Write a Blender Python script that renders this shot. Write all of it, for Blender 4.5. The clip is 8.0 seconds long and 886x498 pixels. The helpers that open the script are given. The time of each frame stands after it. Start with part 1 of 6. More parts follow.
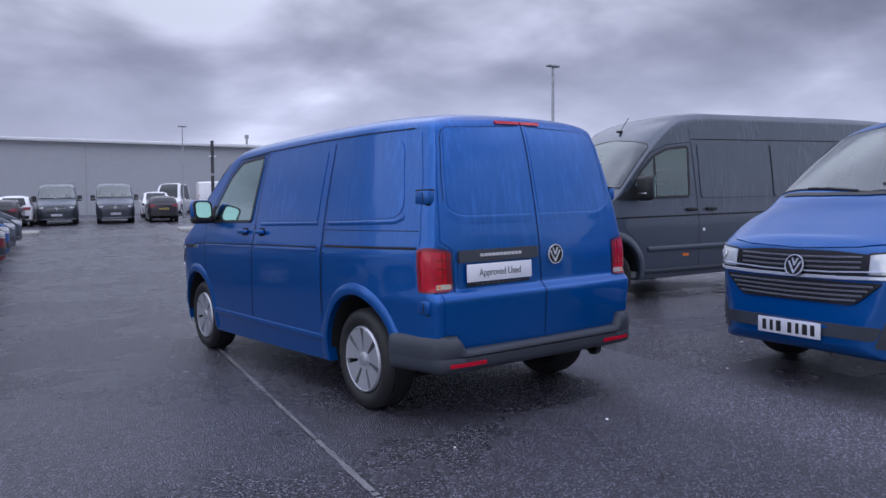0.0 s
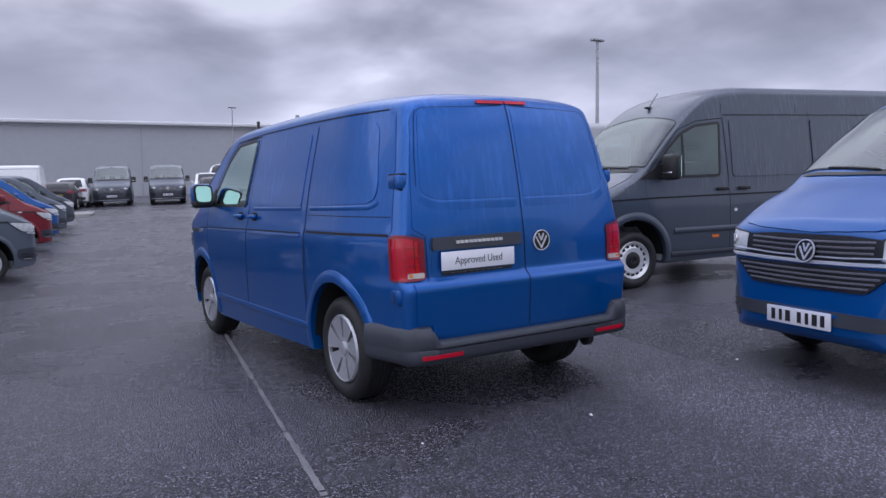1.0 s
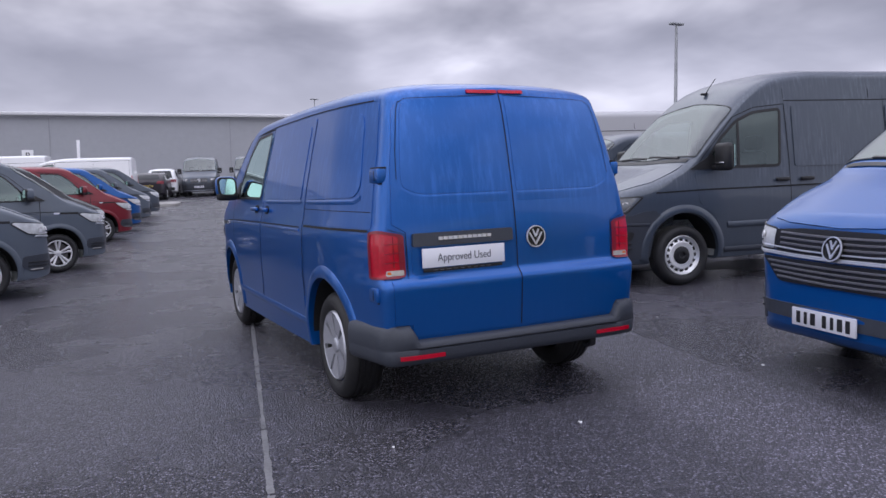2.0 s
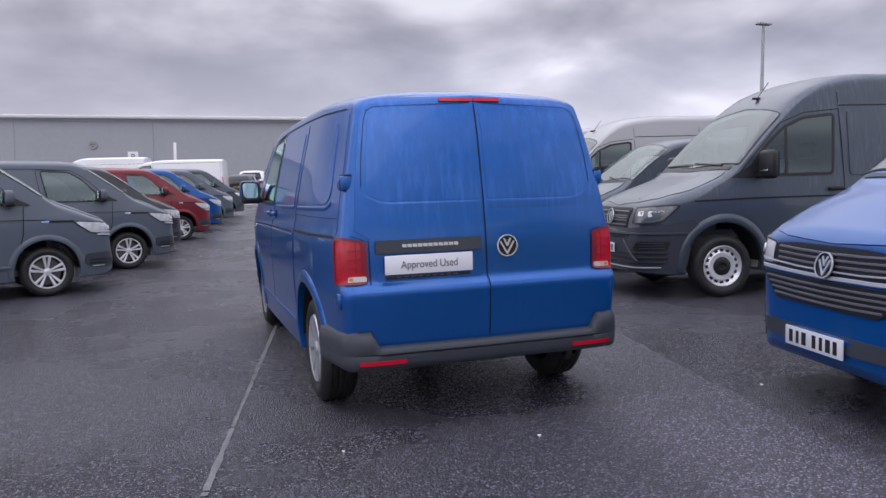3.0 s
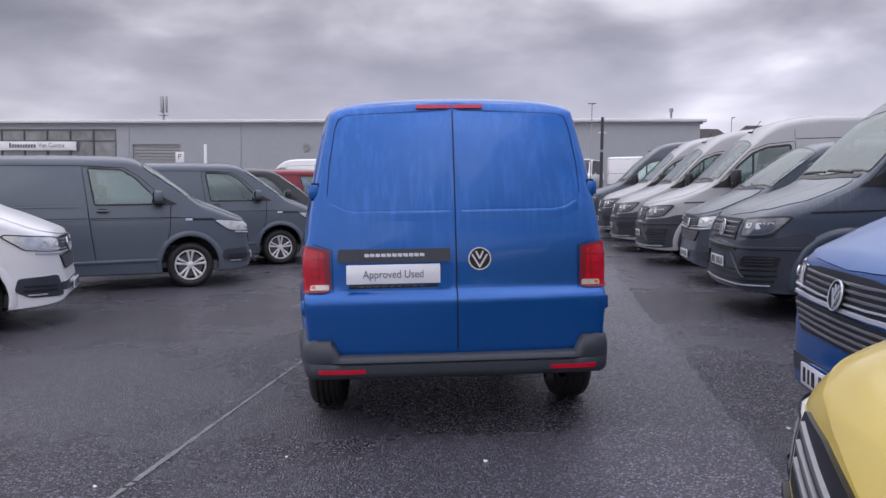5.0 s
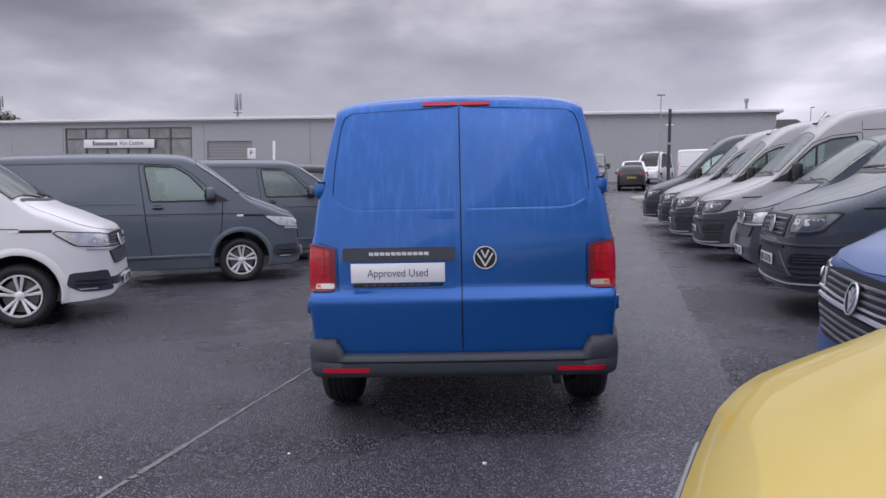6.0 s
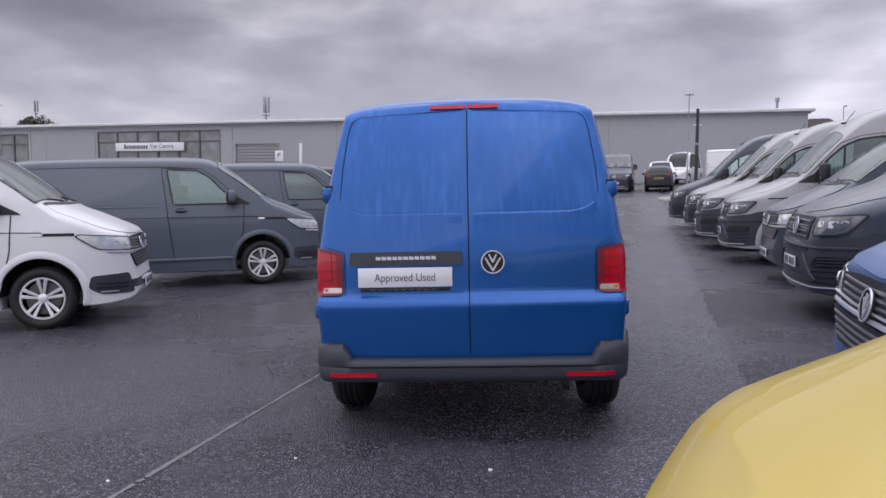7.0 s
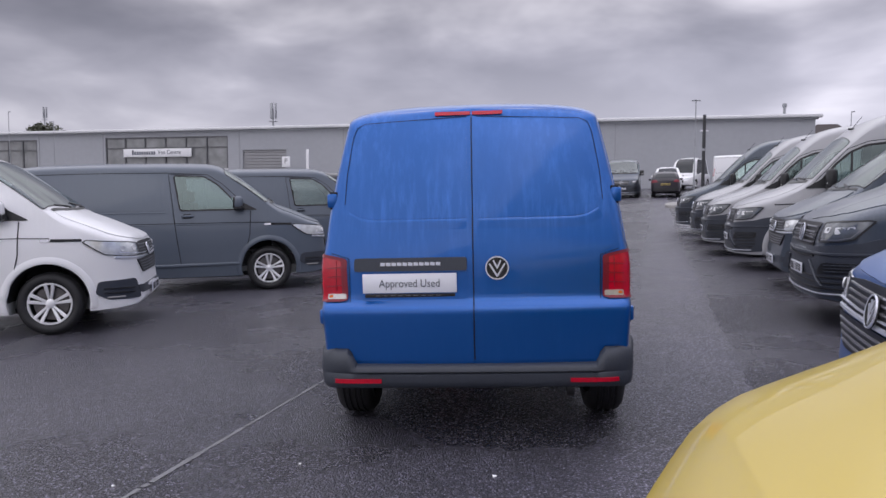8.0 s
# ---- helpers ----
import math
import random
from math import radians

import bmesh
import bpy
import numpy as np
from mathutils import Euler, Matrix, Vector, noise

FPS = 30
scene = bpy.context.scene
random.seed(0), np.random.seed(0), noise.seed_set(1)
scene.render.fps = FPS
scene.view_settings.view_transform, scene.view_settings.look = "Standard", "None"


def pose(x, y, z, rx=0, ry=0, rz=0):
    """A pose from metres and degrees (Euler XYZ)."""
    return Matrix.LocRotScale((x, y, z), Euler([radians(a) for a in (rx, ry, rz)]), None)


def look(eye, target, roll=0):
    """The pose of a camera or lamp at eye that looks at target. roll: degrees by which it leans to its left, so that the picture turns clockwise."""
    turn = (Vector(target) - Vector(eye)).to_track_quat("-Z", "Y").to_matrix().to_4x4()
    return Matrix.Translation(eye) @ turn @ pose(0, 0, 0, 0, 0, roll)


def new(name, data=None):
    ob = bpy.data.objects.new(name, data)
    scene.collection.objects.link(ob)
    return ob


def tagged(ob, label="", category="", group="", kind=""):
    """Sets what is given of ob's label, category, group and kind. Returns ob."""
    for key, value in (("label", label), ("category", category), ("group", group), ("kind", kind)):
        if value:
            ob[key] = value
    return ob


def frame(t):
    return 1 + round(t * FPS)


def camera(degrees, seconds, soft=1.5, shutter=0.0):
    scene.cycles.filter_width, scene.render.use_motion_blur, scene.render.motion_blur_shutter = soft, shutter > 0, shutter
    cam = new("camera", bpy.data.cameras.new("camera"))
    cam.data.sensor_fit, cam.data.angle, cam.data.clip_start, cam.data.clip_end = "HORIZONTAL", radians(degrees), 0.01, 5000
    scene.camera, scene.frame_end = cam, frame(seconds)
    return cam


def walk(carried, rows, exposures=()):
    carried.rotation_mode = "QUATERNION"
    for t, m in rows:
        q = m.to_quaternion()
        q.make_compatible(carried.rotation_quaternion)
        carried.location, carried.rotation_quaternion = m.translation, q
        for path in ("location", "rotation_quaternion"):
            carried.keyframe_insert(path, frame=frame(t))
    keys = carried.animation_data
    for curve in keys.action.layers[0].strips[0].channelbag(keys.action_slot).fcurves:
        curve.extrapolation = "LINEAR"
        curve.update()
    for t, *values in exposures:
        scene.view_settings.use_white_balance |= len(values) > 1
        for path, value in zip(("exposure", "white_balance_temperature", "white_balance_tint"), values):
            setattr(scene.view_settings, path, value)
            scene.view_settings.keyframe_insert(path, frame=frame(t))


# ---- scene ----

cam = camera(59.7, 8.0)
PATH = [
    (0, (-3.369, -3.638, 1.238), (-2.186, -2.027, 1.160), -0.33),
    (0.5, (-3.105, -3.705, 1.256), (-1.969, -2.062, 1.151), -0.51),
    (1, (-2.865, -3.731, 1.275), (-1.800, -2.043, 1.142), -0.67),
    (1.5, (-2.567, -3.769, 1.283), (-1.598, -2.026, 1.132), -0.82),
    (3, (-1.609, -4.143, 1.318), (-0.962, -2.256, 1.170), -0.11),
    (3.5, (-1.230, -4.273, 1.330), (-0.707, -2.348, 1.191), 0.22),
    (4, (-0.907, -4.360, 1.371), (-0.512, -2.404, 1.233), 0.54),
    (4.5, (-0.568, -4.319, 1.371), (-0.312, -2.340, 1.232), 0.66),
    (6, (0.083, -4.243, 1.401), (0.031, -2.250, 1.236), 0.37),
    (6.5, (0.156, -4.216, 1.413), (0.059, -2.225, 1.247), 0.27),
    (7, (0.192, -4.208, 1.416), (0.069, -2.218, 1.254), 0.17),
    (7.5, (0.205, -4.208, 1.416), (0.068, -2.219, 1.262), 0.07),
    (8, (0.204, -4.214, 1.417), (0.064, -2.224, 1.270), 0.17),
]
EXPOSURES = [(0.0, 0.44, 5460, 16), (1.5, 0.56, 5790, 16), (3.5, 0.68, 6090, 15), (4.5, 0.68, 6080, 15), (6.0, 0.60, 6160, 15), (8.0, 0.60, 6160, 15)]
walk(cam, [(t, look(eye, target, roll)) for t, eye, target, roll in PATH], EXPOSURES)

# ---- world, sun ----
world = bpy.data.worlds.new("overcast_sky")
scene.world = world
world.use_nodes = True
wn, wl = world.node_tree.nodes, world.node_tree.links
wn.clear()


def wnode(kind, **values):
    n = wn.new(kind)
    for key, v in values.items():
        n.inputs[key].default_value = v
    return n


SUN_UP, SUN_TURN = 38.0, 250.0      # degrees: elevation, and bearing from +y towards +x
sky = wn.new("ShaderNodeTexSky")
sky.sky_type = "NISHITA"
sky.sun_disc = False
sky.sun_elevation, sky.sun_rotation = radians(SUN_UP), radians(SUN_TURN)
coord = wn.new("ShaderNodeTexCoord")
# clouds lie in a flat layer: the direction is divided by its height
split = wn.new("ShaderNodeSeparateXYZ")
wl.new(coord.outputs["Generated"], split.inputs[0])
lift = wn.new("ShaderNodeMath")
lift.operation = "MAXIMUM"
lift.inputs[1].default_value = 0.0
wl.new(split.outputs["Z"], lift.inputs[0])
plus = wn.new("ShaderNodeMath")
plus.operation = "ADD"
plus.inputs[1].default_value = 0.32
wl.new(lift.outputs[0], plus.inputs[0])
flat = wn.new("ShaderNodeVectorMath")
flat.operation = "DIVIDE"
both = wn.new("ShaderNodeCombineXYZ")
for k in range(3):
    wl.new(plus.outputs[0], both.inputs[k])
wl.new(coord.outputs["Generated"], flat.inputs[0])
wl.new(both.outputs[0], flat.inputs[1])
big = wnode("ShaderNodeTexNoise", Scale=0.95, Detail=3.0, Roughness=0.5, Distortion=0.2)
wl.new(flat.outputs[0], big.inputs["Vector"])
fine = wnode("ShaderNodeTexNoise", Scale=2.6, Detail=4.0, Roughness=0.5, Distortion=0.2)
wl.new(flat.outputs[0], fine.inputs["Vector"])
mixn = wn.new("ShaderNodeMath")
mixn.operation = "MULTIPLY_ADD"
mixn.inputs[1].default_value = 0.46
wl.new(fine.outputs["Fac"], mixn.inputs[0])
wl.new(big.outputs["Fac"], mixn.inputs[2])
ramp = wn.new("ShaderNodeValToRGB")
ramp.color_ramp.interpolation = "B_SPLINE"
els = ramp.color_ramp.elements
els[0].position, els[0].color = 0.56, (0.18, 0.185, 0.23, 1)
els[1].position, els[1].color = 0.86, (1.15, 1.11, 1.14, 1)
e = els.new(0.67)
e.color = (0.36, 0.355, 0.41, 1)
e = els.new(0.765)
e.color = (0.60, 0.585, 0.64, 1)
wl.new(mixn.outputs[0], ramp.inputs[0])
# paler towards the horizon
haze = wn.new("ShaderNodeMapRange")
haze.inputs["From Min"].default_value, haze.inputs["From Max"].default_value = 0.0, 0.30
haze.inputs["To Min"].default_value, haze.inputs["To Max"].default_value = 0.72, 0.0
haze.interpolation_type = "SMOOTHSTEP"
wl.new(lift.outputs[0], haze.inputs["Value"])
pale = wn.new("ShaderNodeMix")
pale.data_type = "RGBA"
pale.inputs["B"].default_value = (0.60, 0.585, 0.635, 1)
wl.new(haze.outputs[0], pale.inputs["Factor"])
wl.new(ramp.outputs[0], pale.inputs["A"])
cloud = wnode("ShaderNodeBackground", Strength=1.0)
# an overcast sky is about three times as bright overhead as at the horizon
zenith = wn.new("ShaderNodeMapRange")
zenith.interpolation_type = "SMOOTHSTEP"
for key, v in (("From Min", 0.22), ("From Max", 0.85), ("To Min", 0.86), ("To Max", 2.3)):
    zenith.inputs[key].default_value = v
wl.new(lift.outputs[0], zenith.inputs["Value"])
wl.new(zenith.outputs[0], cloud.inputs["Strength"])
# a darker deck of cloud above the pale band over the horizon
deck = wn.new("ShaderNodeMapRange")
deck.interpolation_type = "SMOOTHSTEP"
for key, v in (("From Min", 0.13), ("From Max", 0.25), ("To Min", 1.0), ("To Max", 0.66)):
    deck.inputs[key].default_value = v
wl.new(lift.outputs[0], deck.inputs["Value"])
under = wn.new("ShaderNodeVectorMath")
under.operation = "SCALE"
wl.new(pale.outputs["Result"], under.inputs[0])
wl.new(deck.outputs[0], under.inputs["Scale"])
# the cloud thins towards +x
side_light = wn.new("ShaderNodeMapRange")
for key, v in (("From Min", -0.7), ("From Max", 0.35), ("To Min", 0.60), ("To Max", 0.95)):
    side_light.inputs[key].default_value = v
wl.new(split.outputs["X"], side_light.inputs["Value"])
thin = wn.new("ShaderNodeVectorMath")
thin.operation = "SCALE"
wl.new(under.outputs[0], thin.inputs[0])
wl.new(side_light.outputs[0], thin.inputs["Scale"])
wl.new(thin.outputs[0], cloud.inputs["Color"])
clear = wnode("ShaderNodeBackground", Strength=0.05)
wl.new(sky.outputs[0], clear.inputs["Color"])
cover = wnode("ShaderNodeMixShader", Fac=0.97)
wl.new(clear.outputs[0], cover.inputs[1])
wl.new(cloud.outputs[0], cover.inputs[2])
wout = wn.new("ShaderNodeOutputWorld")
wl.new(cover.outputs[0], wout.inputs["Surface"])

sun = new("sun", bpy.data.lights.new("sun", "SUN"))
sun.data.energy, sun.data.angle, sun.data.color = 1.5, radians(130), (1.0, 0.97, 0.93)
su, st = radians(SUN_UP), radians(SUN_TURN)
sun.matrix_world = look((30 * math.sin(st), 30 * math.cos(st), 40), (30 * math.sin(st) - math.sin(st) * math.cos(su), 30 * math.cos(st) - math.cos(st) * math.cos(su), 40 - math.sin(su)))

# ---- materials ----
def material(name, color, rough=0.5, metal=0.0, coat=0.0, spread=0.0, grain=30.0, bump=0.0, bump_scale=200.0, coat_rough=0.05):
    """A surface with colour and roughness that vary at two scales, and fine relief."""
    m = bpy.data.materials.new(name)
    m.use_nodes = True
    n, l = m.node_tree.nodes, m.node_tree.links
    b = n["Principled BSDF"]
    b.inputs["Metallic"].default_value = metal
    b.inputs["Roughness"].default_value = rough
    b.inputs["Coat Weight"].default_value = coat
    b.inputs["Coat Roughness"].default_value = coat_rough
    tc = n.new("ShaderNodeTexCoord")
    if spread:
        a = n.new("ShaderNodeTexNoise")
        a.inputs["Scale"].default_value, a.inputs["Detail"].default_value = grain, 4
        c = n.new("ShaderNodeTexNoise")
        c.inputs["Scale"].default_value, c.inputs["Detail"].default_value = grain / 12, 3
        l.new(tc.outputs["Object"], a.inputs["Vector"])
        l.new(tc.outputs["Object"], c.inputs["Vector"])
        s = n.new("ShaderNodeMath")
        s.operation = "ADD"
        l.new(a.outputs["Fac"], s.inputs[0])
        l.new(c.outputs["Fac"], s.inputs[1])
        r = n.new("ShaderNodeMapRange")
        r.inputs["From Min"].default_value, r.inputs["From Max"].default_value = 0.6, 1.4
        l.new(s.outputs[0], r.inputs["Value"])
        mix = n.new("ShaderNodeMix")
        mix.data_type = "RGBA"
        mix.inputs["A"].default_value = (*[v * (1 - spread) for v in color], 1)
        mix.inputs["B"].default_value = (*[min(1, v * (1 + spread)) for v in color], 1)
        l.new(r.outputs[0], mix.inputs["Factor"])
        l.new(mix.outputs["Result"], b.inputs["Base Color"])
        rr = n.new("ShaderNodeMapRange")
        rr.inputs["To Min"].default_value, rr.inputs["To Max"].default_value = max(0.02, rough * (1 - spread)), min(1, rough * (1 + spread))
        l.new(c.outputs["Fac"], rr.inputs["Value"])
        l.new(rr.outputs[0], b.inputs["Roughness"])
    else:
        b.inputs["Base Color"].default_value = (*color, 1)
    if bump:
        w = n.new("ShaderNodeTexNoise")
        w.inputs["Scale"].default_value, w.inputs["Detail"].default_value = bump_scale, 3
        l.new(tc.outputs["Object"], w.inputs["Vector"])
        bp = n.new("ShaderNodeBump")
        bp.inputs["Strength"].default_value, bp.inputs["Distance"].default_value = bump, 0.002
        l.new(w.outputs["Fac"], bp.inputs["Height"])
        l.new(bp.outputs[0], b.inputs["Normal"])
    return m


def car_paint(name, color, metal=0.2, rough=0.42, streaks=0.25):
    """Clear-coated paint, wet from rain: water runs leave upright pale streaks on the upper panels, drops leave fine relief."""
    m = material(name, color, rough, metal, 0.6)
    n, l = m.node_tree.nodes, m.node_tree.links
    b = n["Principled BSDF"]
    tc = n.new("ShaderNodeTexCoord")

    def noise(size, detail, rough_share, stretch=None):
        t = n.new("ShaderNodeTexNoise")
        t.inputs["Scale"].default_value, t.inputs["Detail"].default_value, t.inputs["Roughness"].default_value = size, detail, rough_share
        if stretch:
            mp = n.new("ShaderNodeMapping")
            mp.inputs["Scale"].default_value = stretch
            l.new(tc.outputs["Object"], mp.inputs["Vector"])
            l.new(mp.outputs[0], t.inputs["Vector"])
        else:
            l.new(tc.outputs["Object"], t.inputs["Vector"])
        return t.outputs["Fac"]

    def ranged(src, a, c, lo, hi):
        r = n.new("ShaderNodeMapRange")
        for key, v in (("From Min", a), ("From Max", c), ("To Min", lo), ("To Max", hi)):
            r.inputs[key].default_value = v
        l.new(src, r.inputs["Value"])
        return r.outputs[0]

    def times(a, c):
        k = n.new("ShaderNodeMath")
        k.operation = "MULTIPLY"
        l.new(a, k.inputs[0])
        l.new(c, k.inputs[1])
        return k.outputs[0]

    runs = ranged(noise(1.0, 5, 0.65, (30, 30, 0.9)), 0.46, 0.72, 0.0, 1.0)
    patches = ranged(noise(1.6, 3, 0.5), 0.40, 0.62, 0.25, 1.0)
    up = n.new("ShaderNodeSeparateXYZ")
    l.new(tc.outputs["Object"], up.inputs[0])
    wet = times(times(runs, patches), ranged(up.outputs["Z"], 1.02, 1.30, 0.12, 1.0))
    mix = n.new("ShaderNodeMix")
    mix.data_type = "RGBA"
    mix.inputs["A"].default_value = (*color, 1)
    mix.inputs["B"].default_value = (*[min(1, c * (1 + 0.9 * streaks) + streaks * 0.05) for c in color], 1)
    l.new(wet, mix.inputs["Factor"])
    l.new(mix.outputs["Result"], b.inputs["Base Color"])
    l.new(ranged(wet, 0, 1, 0.03, 0.03 + 0.5 * streaks), b.inputs["Coat Roughness"])
    d = n.new("ShaderNodeTexVoronoi")
    d.inputs["Scale"].default_value = 150
    l.new(tc.outputs["Object"], d.inputs["Vector"])
    bp = n.new("ShaderNodeBump")
    bp.inputs["Strength"].default_value, bp.inputs["Distance"].default_value = 0.035, 0.001
    l.new(ranged(d.outputs["Distance"], 0.0, 0.35, 1.0, 0.0), bp.inputs["Height"])
    l.new(bp.outputs[0], b.inputs["Coat Normal"])
    return m


def glass_material(name, color, rough=0.02, alpha=0.35, shine=(0.85, 0.96, 0.93)):
    """Tinted car glass, seen through in part."""
    m = bpy.data.materials.new(name)
    m.use_nodes = True
    n, l = m.node_tree.nodes, m.node_tree.links
    n.clear()
    t = n.new("ShaderNodeBsdfTransparent")
    t.inputs["Color"].default_value = (*color, 1)
    g = n.new("ShaderNodeBsdfGlossy")
    g.inputs["Roughness"].default_value = rough
    g.inputs["Color"].default_value = (*shine, 1)
    f = n.new("ShaderNodeFresnel")
    f.inputs["IOR"].default_value = 1.52
    mul = n.new("ShaderNodeMath")
    mul.operation = "MULTIPLY_ADD"
    mul.inputs[1].default_value, mul.inputs[2].default_value = 1.0, alpha
    l.new(f.outputs[0], mul.inputs[0])
    mix = n.new("ShaderNodeMixShader")
    l.new(mul.outputs[0], mix.inputs[0])
    l.new(t.outputs[0], mix.inputs[1])
    l.new(g.outputs[0], mix.inputs[2])
    o = n.new("ShaderNodeOutputMaterial")
    l.new(mix.outputs[0], o.inputs["Surface"])
    return m


BLUE = car_paint("deep_blue_paint", (0.0001, 0.088, 0.365), 0.50, 0.32, 0.42)
BLUE2 = car_paint("bright_blue_paint", (0.0002, 0.082, 0.325), 0.40, 0.36, 0.15)
GREY = car_paint("slate_grey_paint", (0.088, 0.108, 0.142), 0.0, 0.5, 0.06)
GREY2 = car_paint("charcoal_grey_paint", (0.054, 0.069, 0.096), 0.25, 0.38, 0.50)
GREY3 = car_paint("dark_graphite_paint", (0.030, 0.031, 0.037), 0.2, 0.42, 0.1)
RED = car_paint("cherry_red_paint", (0.19, 0.007, 0.018), 0.2, 0.42, 0.1)
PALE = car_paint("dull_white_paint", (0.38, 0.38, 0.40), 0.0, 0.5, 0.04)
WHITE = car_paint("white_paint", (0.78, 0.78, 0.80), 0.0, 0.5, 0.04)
YELLOW = car_paint("yellow_paint", (0.56, 0.42, 0.060), 0.0, 0.5, 0.0)
BLACKP = car_paint("black_paint", (0.016, 0.012, 0.020), 0.1, 0.4, 0.1)
TRIM = material("grey_bumper_plastic", (0.038, 0.044, 0.060), 0.50, 0, 0, 0.12, 60, 0.25, 900)
SLAT = material("satin_grille_slat", (0.19, 0.19, 0.21), 0.32, 0.3, 0.4, 0.1, 40)
BLACK = material("black_plastic", (0.012, 0.012, 0.014), 0.42, 0, 0, 0.2, 40, 0.1, 500)
GAP = material("panel_gap", (0.004, 0.005, 0.008), 0.8)
BRIGHT = material("bright_metal", (0.74, 0.76, 0.84), 0.30, 0.45, 0.5)
CHROME = material("chrome", (0.75, 0.75, 0.77), 0.12, 1.0)
MIRRORG = material("green_mirror_glass", (0.55, 0.78, 0.72), 0.06, 1.0)
COVER = material("silver_plastic_cover", (0.50, 0.51, 0.56), 0.34, 0.55, 0.3, 0.10, 20)
ALLOY = material("silver_alloy", (0.82, 0.82, 0.84), 0.32, 0.45, 0.3, 0.08, 20)
RUBBER = material("wet_tyre_rubber", (0.016, 0.016, 0.018), 0.6, 0, 0, 0.25, 25, 0.3, 300)
WELL = material("wheel_well_liner", (0.008, 0.008, 0.009), 0.9)
DISC = material("brake_disc_steel", (0.16, 0.15, 0.15), 0.45, 0.9, 0, 0.2, 30)
REDLENS = material("red_lamp_lens", (0.46, 0.001, 0.020), 0.16, 0, 0.15, 0.25, 60)
DARKLENS = material("dark_red_lamp_lens", (0.19, 0.002, 0.016), 0.32, 0, 0.1)
CLEARLENS = material("clear_lamp_lens", (0.62, 0.60, 0.58), 0.12, 0.35, 1.0, 0.2, 90)
HEADLENS = material("headlamp_lens", (0.74, 0.76, 0.79), 0.12, 0.25, 1.0, 0.3, 14)
SMOKELENS = material("smoked_headlamp_lens", (0.13, 0.14, 0.155), 0.10, 0.1, 0.8, 0.5, 12)
LAMPBOWL = material("lamp_reflector", (0.70, 0.70, 0.72), 0.42, 0.5)
PLATE = material("white_number_plate", (0.76, 0.77, 0.84), 0.35, 0, 0.4, 0.02, 30)
PLATEY = material("yellow_number_plate", (0.42, 0.31, 0.07), 0.35, 0, 0.4)
INK = material("black_lettering", (0.02, 0.02, 0.025), 0.5)
INKG = material("grey_lettering", (0.10, 0.11, 0.14), 0.5)
GLASS = glass_material("side_glass", (0.60, 0.72, 0.69), 0.02, 0.16, (0.80, 0.95, 0.92))
PALEGLASS = glass_material("wet_side_glass", (0.60, 0.74, 0.70), 0.03, 0.40, (0.78, 0.97, 0.92))
DEEPGLASS = glass_material("deep_side_glass", (0.32, 0.38, 0.38), 0.02, 0.12, (0.80, 0.95, 0.92))
SCREEN = glass_material("windscreen_glass", (0.58, 0.64, 0.63), 0.03, 0.11, (0.88, 0.93, 0.93))
HEADLINING = material("pale_headlining", (0.42, 0.44, 0.45), 0.9, 0, 0, 0.08, 20)
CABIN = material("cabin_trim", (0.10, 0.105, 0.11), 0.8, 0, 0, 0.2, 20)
ORANGE = material("amber_lens", (0.7, 0.16, 0.01), 0.2, 0, 0.8)
SIGNBLUE = material("sign_blue", (0.03, 0.16, 0.45), 0.5)
SIGNGREEN = material("sign_green", (0.05, 0.40, 0.22), 0.5)
CLADDING = material("grey_wall_cladding", (0.36, 0.37, 0.40), 0.55, 0, 0, 0.06, 3, 0.05, 60)
FASCIA = material("pale_metal_fascia", (0.62, 0.62, 0.64), 0.45, 0, 0, 0.06, 5)
ROOFM = material("roof_sheet", (0.42, 0.43, 0.45), 0.5, 0, 0, 0.1, 4)
MULLION = material("window_mullion", (0.10, 0.10, 0.11), 0.5)
SHOWGLASS = material("showroom_glass", (0.20, 0.205, 0.21), 0.08, 0, 0, 0.5, 1.2)
TINTED = material("tinted_car_window", (0.028, 0.032, 0.036), 0.06, 0, 0, 0.4, 1.2)
SHUTTER = material("shutter_slats", (0.30, 0.30, 0.31), 0.5, 0, 0, 0.1, 8)
STEEL = material("galvanised_steel", (0.32, 0.33, 0.35), 0.45, 0.6, 0, 0.15, 10)
DARKPOST = material("dark_painted_post", (0.03, 0.03, 0.035), 0.5, 0, 0, 0.2, 12)
LINEPAINT = material("worn_white_line_paint", (0.16, 0.16, 0.17), 0.75, 0, 0, 0.5, 60, 0.3, 150)
KERB = material("concrete_kerb", (0.32, 0.31, 0.30), 0.8, 0, 0, 0.2, 10, 0.3, 80)
BRICK = material("brown_roof_tiles", (0.045, 0.036, 0.036), 0.8, 0, 0, 0.25, 6)
BRICKWALL = material("red_brick", (0.20, 0.10, 0.075), 0.85, 0, 0, 0.25, 8, 0.2, 60)
LEAF = material("dark_foliage", (0.075, 0.080, 0.050), 0.8, 0, 0, 0.4, 3)
WHITESIGN = material("white_sign_face", (0.80, 0.80, 0.82), 0.4, 0, 0, 0.02, 5)

# wet asphalt: dark binder, painted relief shade, paler stones, damp and drier patches, a resurfaced lane
asphalt = bpy.data.materials.new("wet_asphalt")
asphalt.use_nodes = True
an, al = asphalt.node_tree.nodes, asphalt.node_tree.links
ab = an["Principled BSDF"]
ac = an.new("ShaderNodeTexCoord")


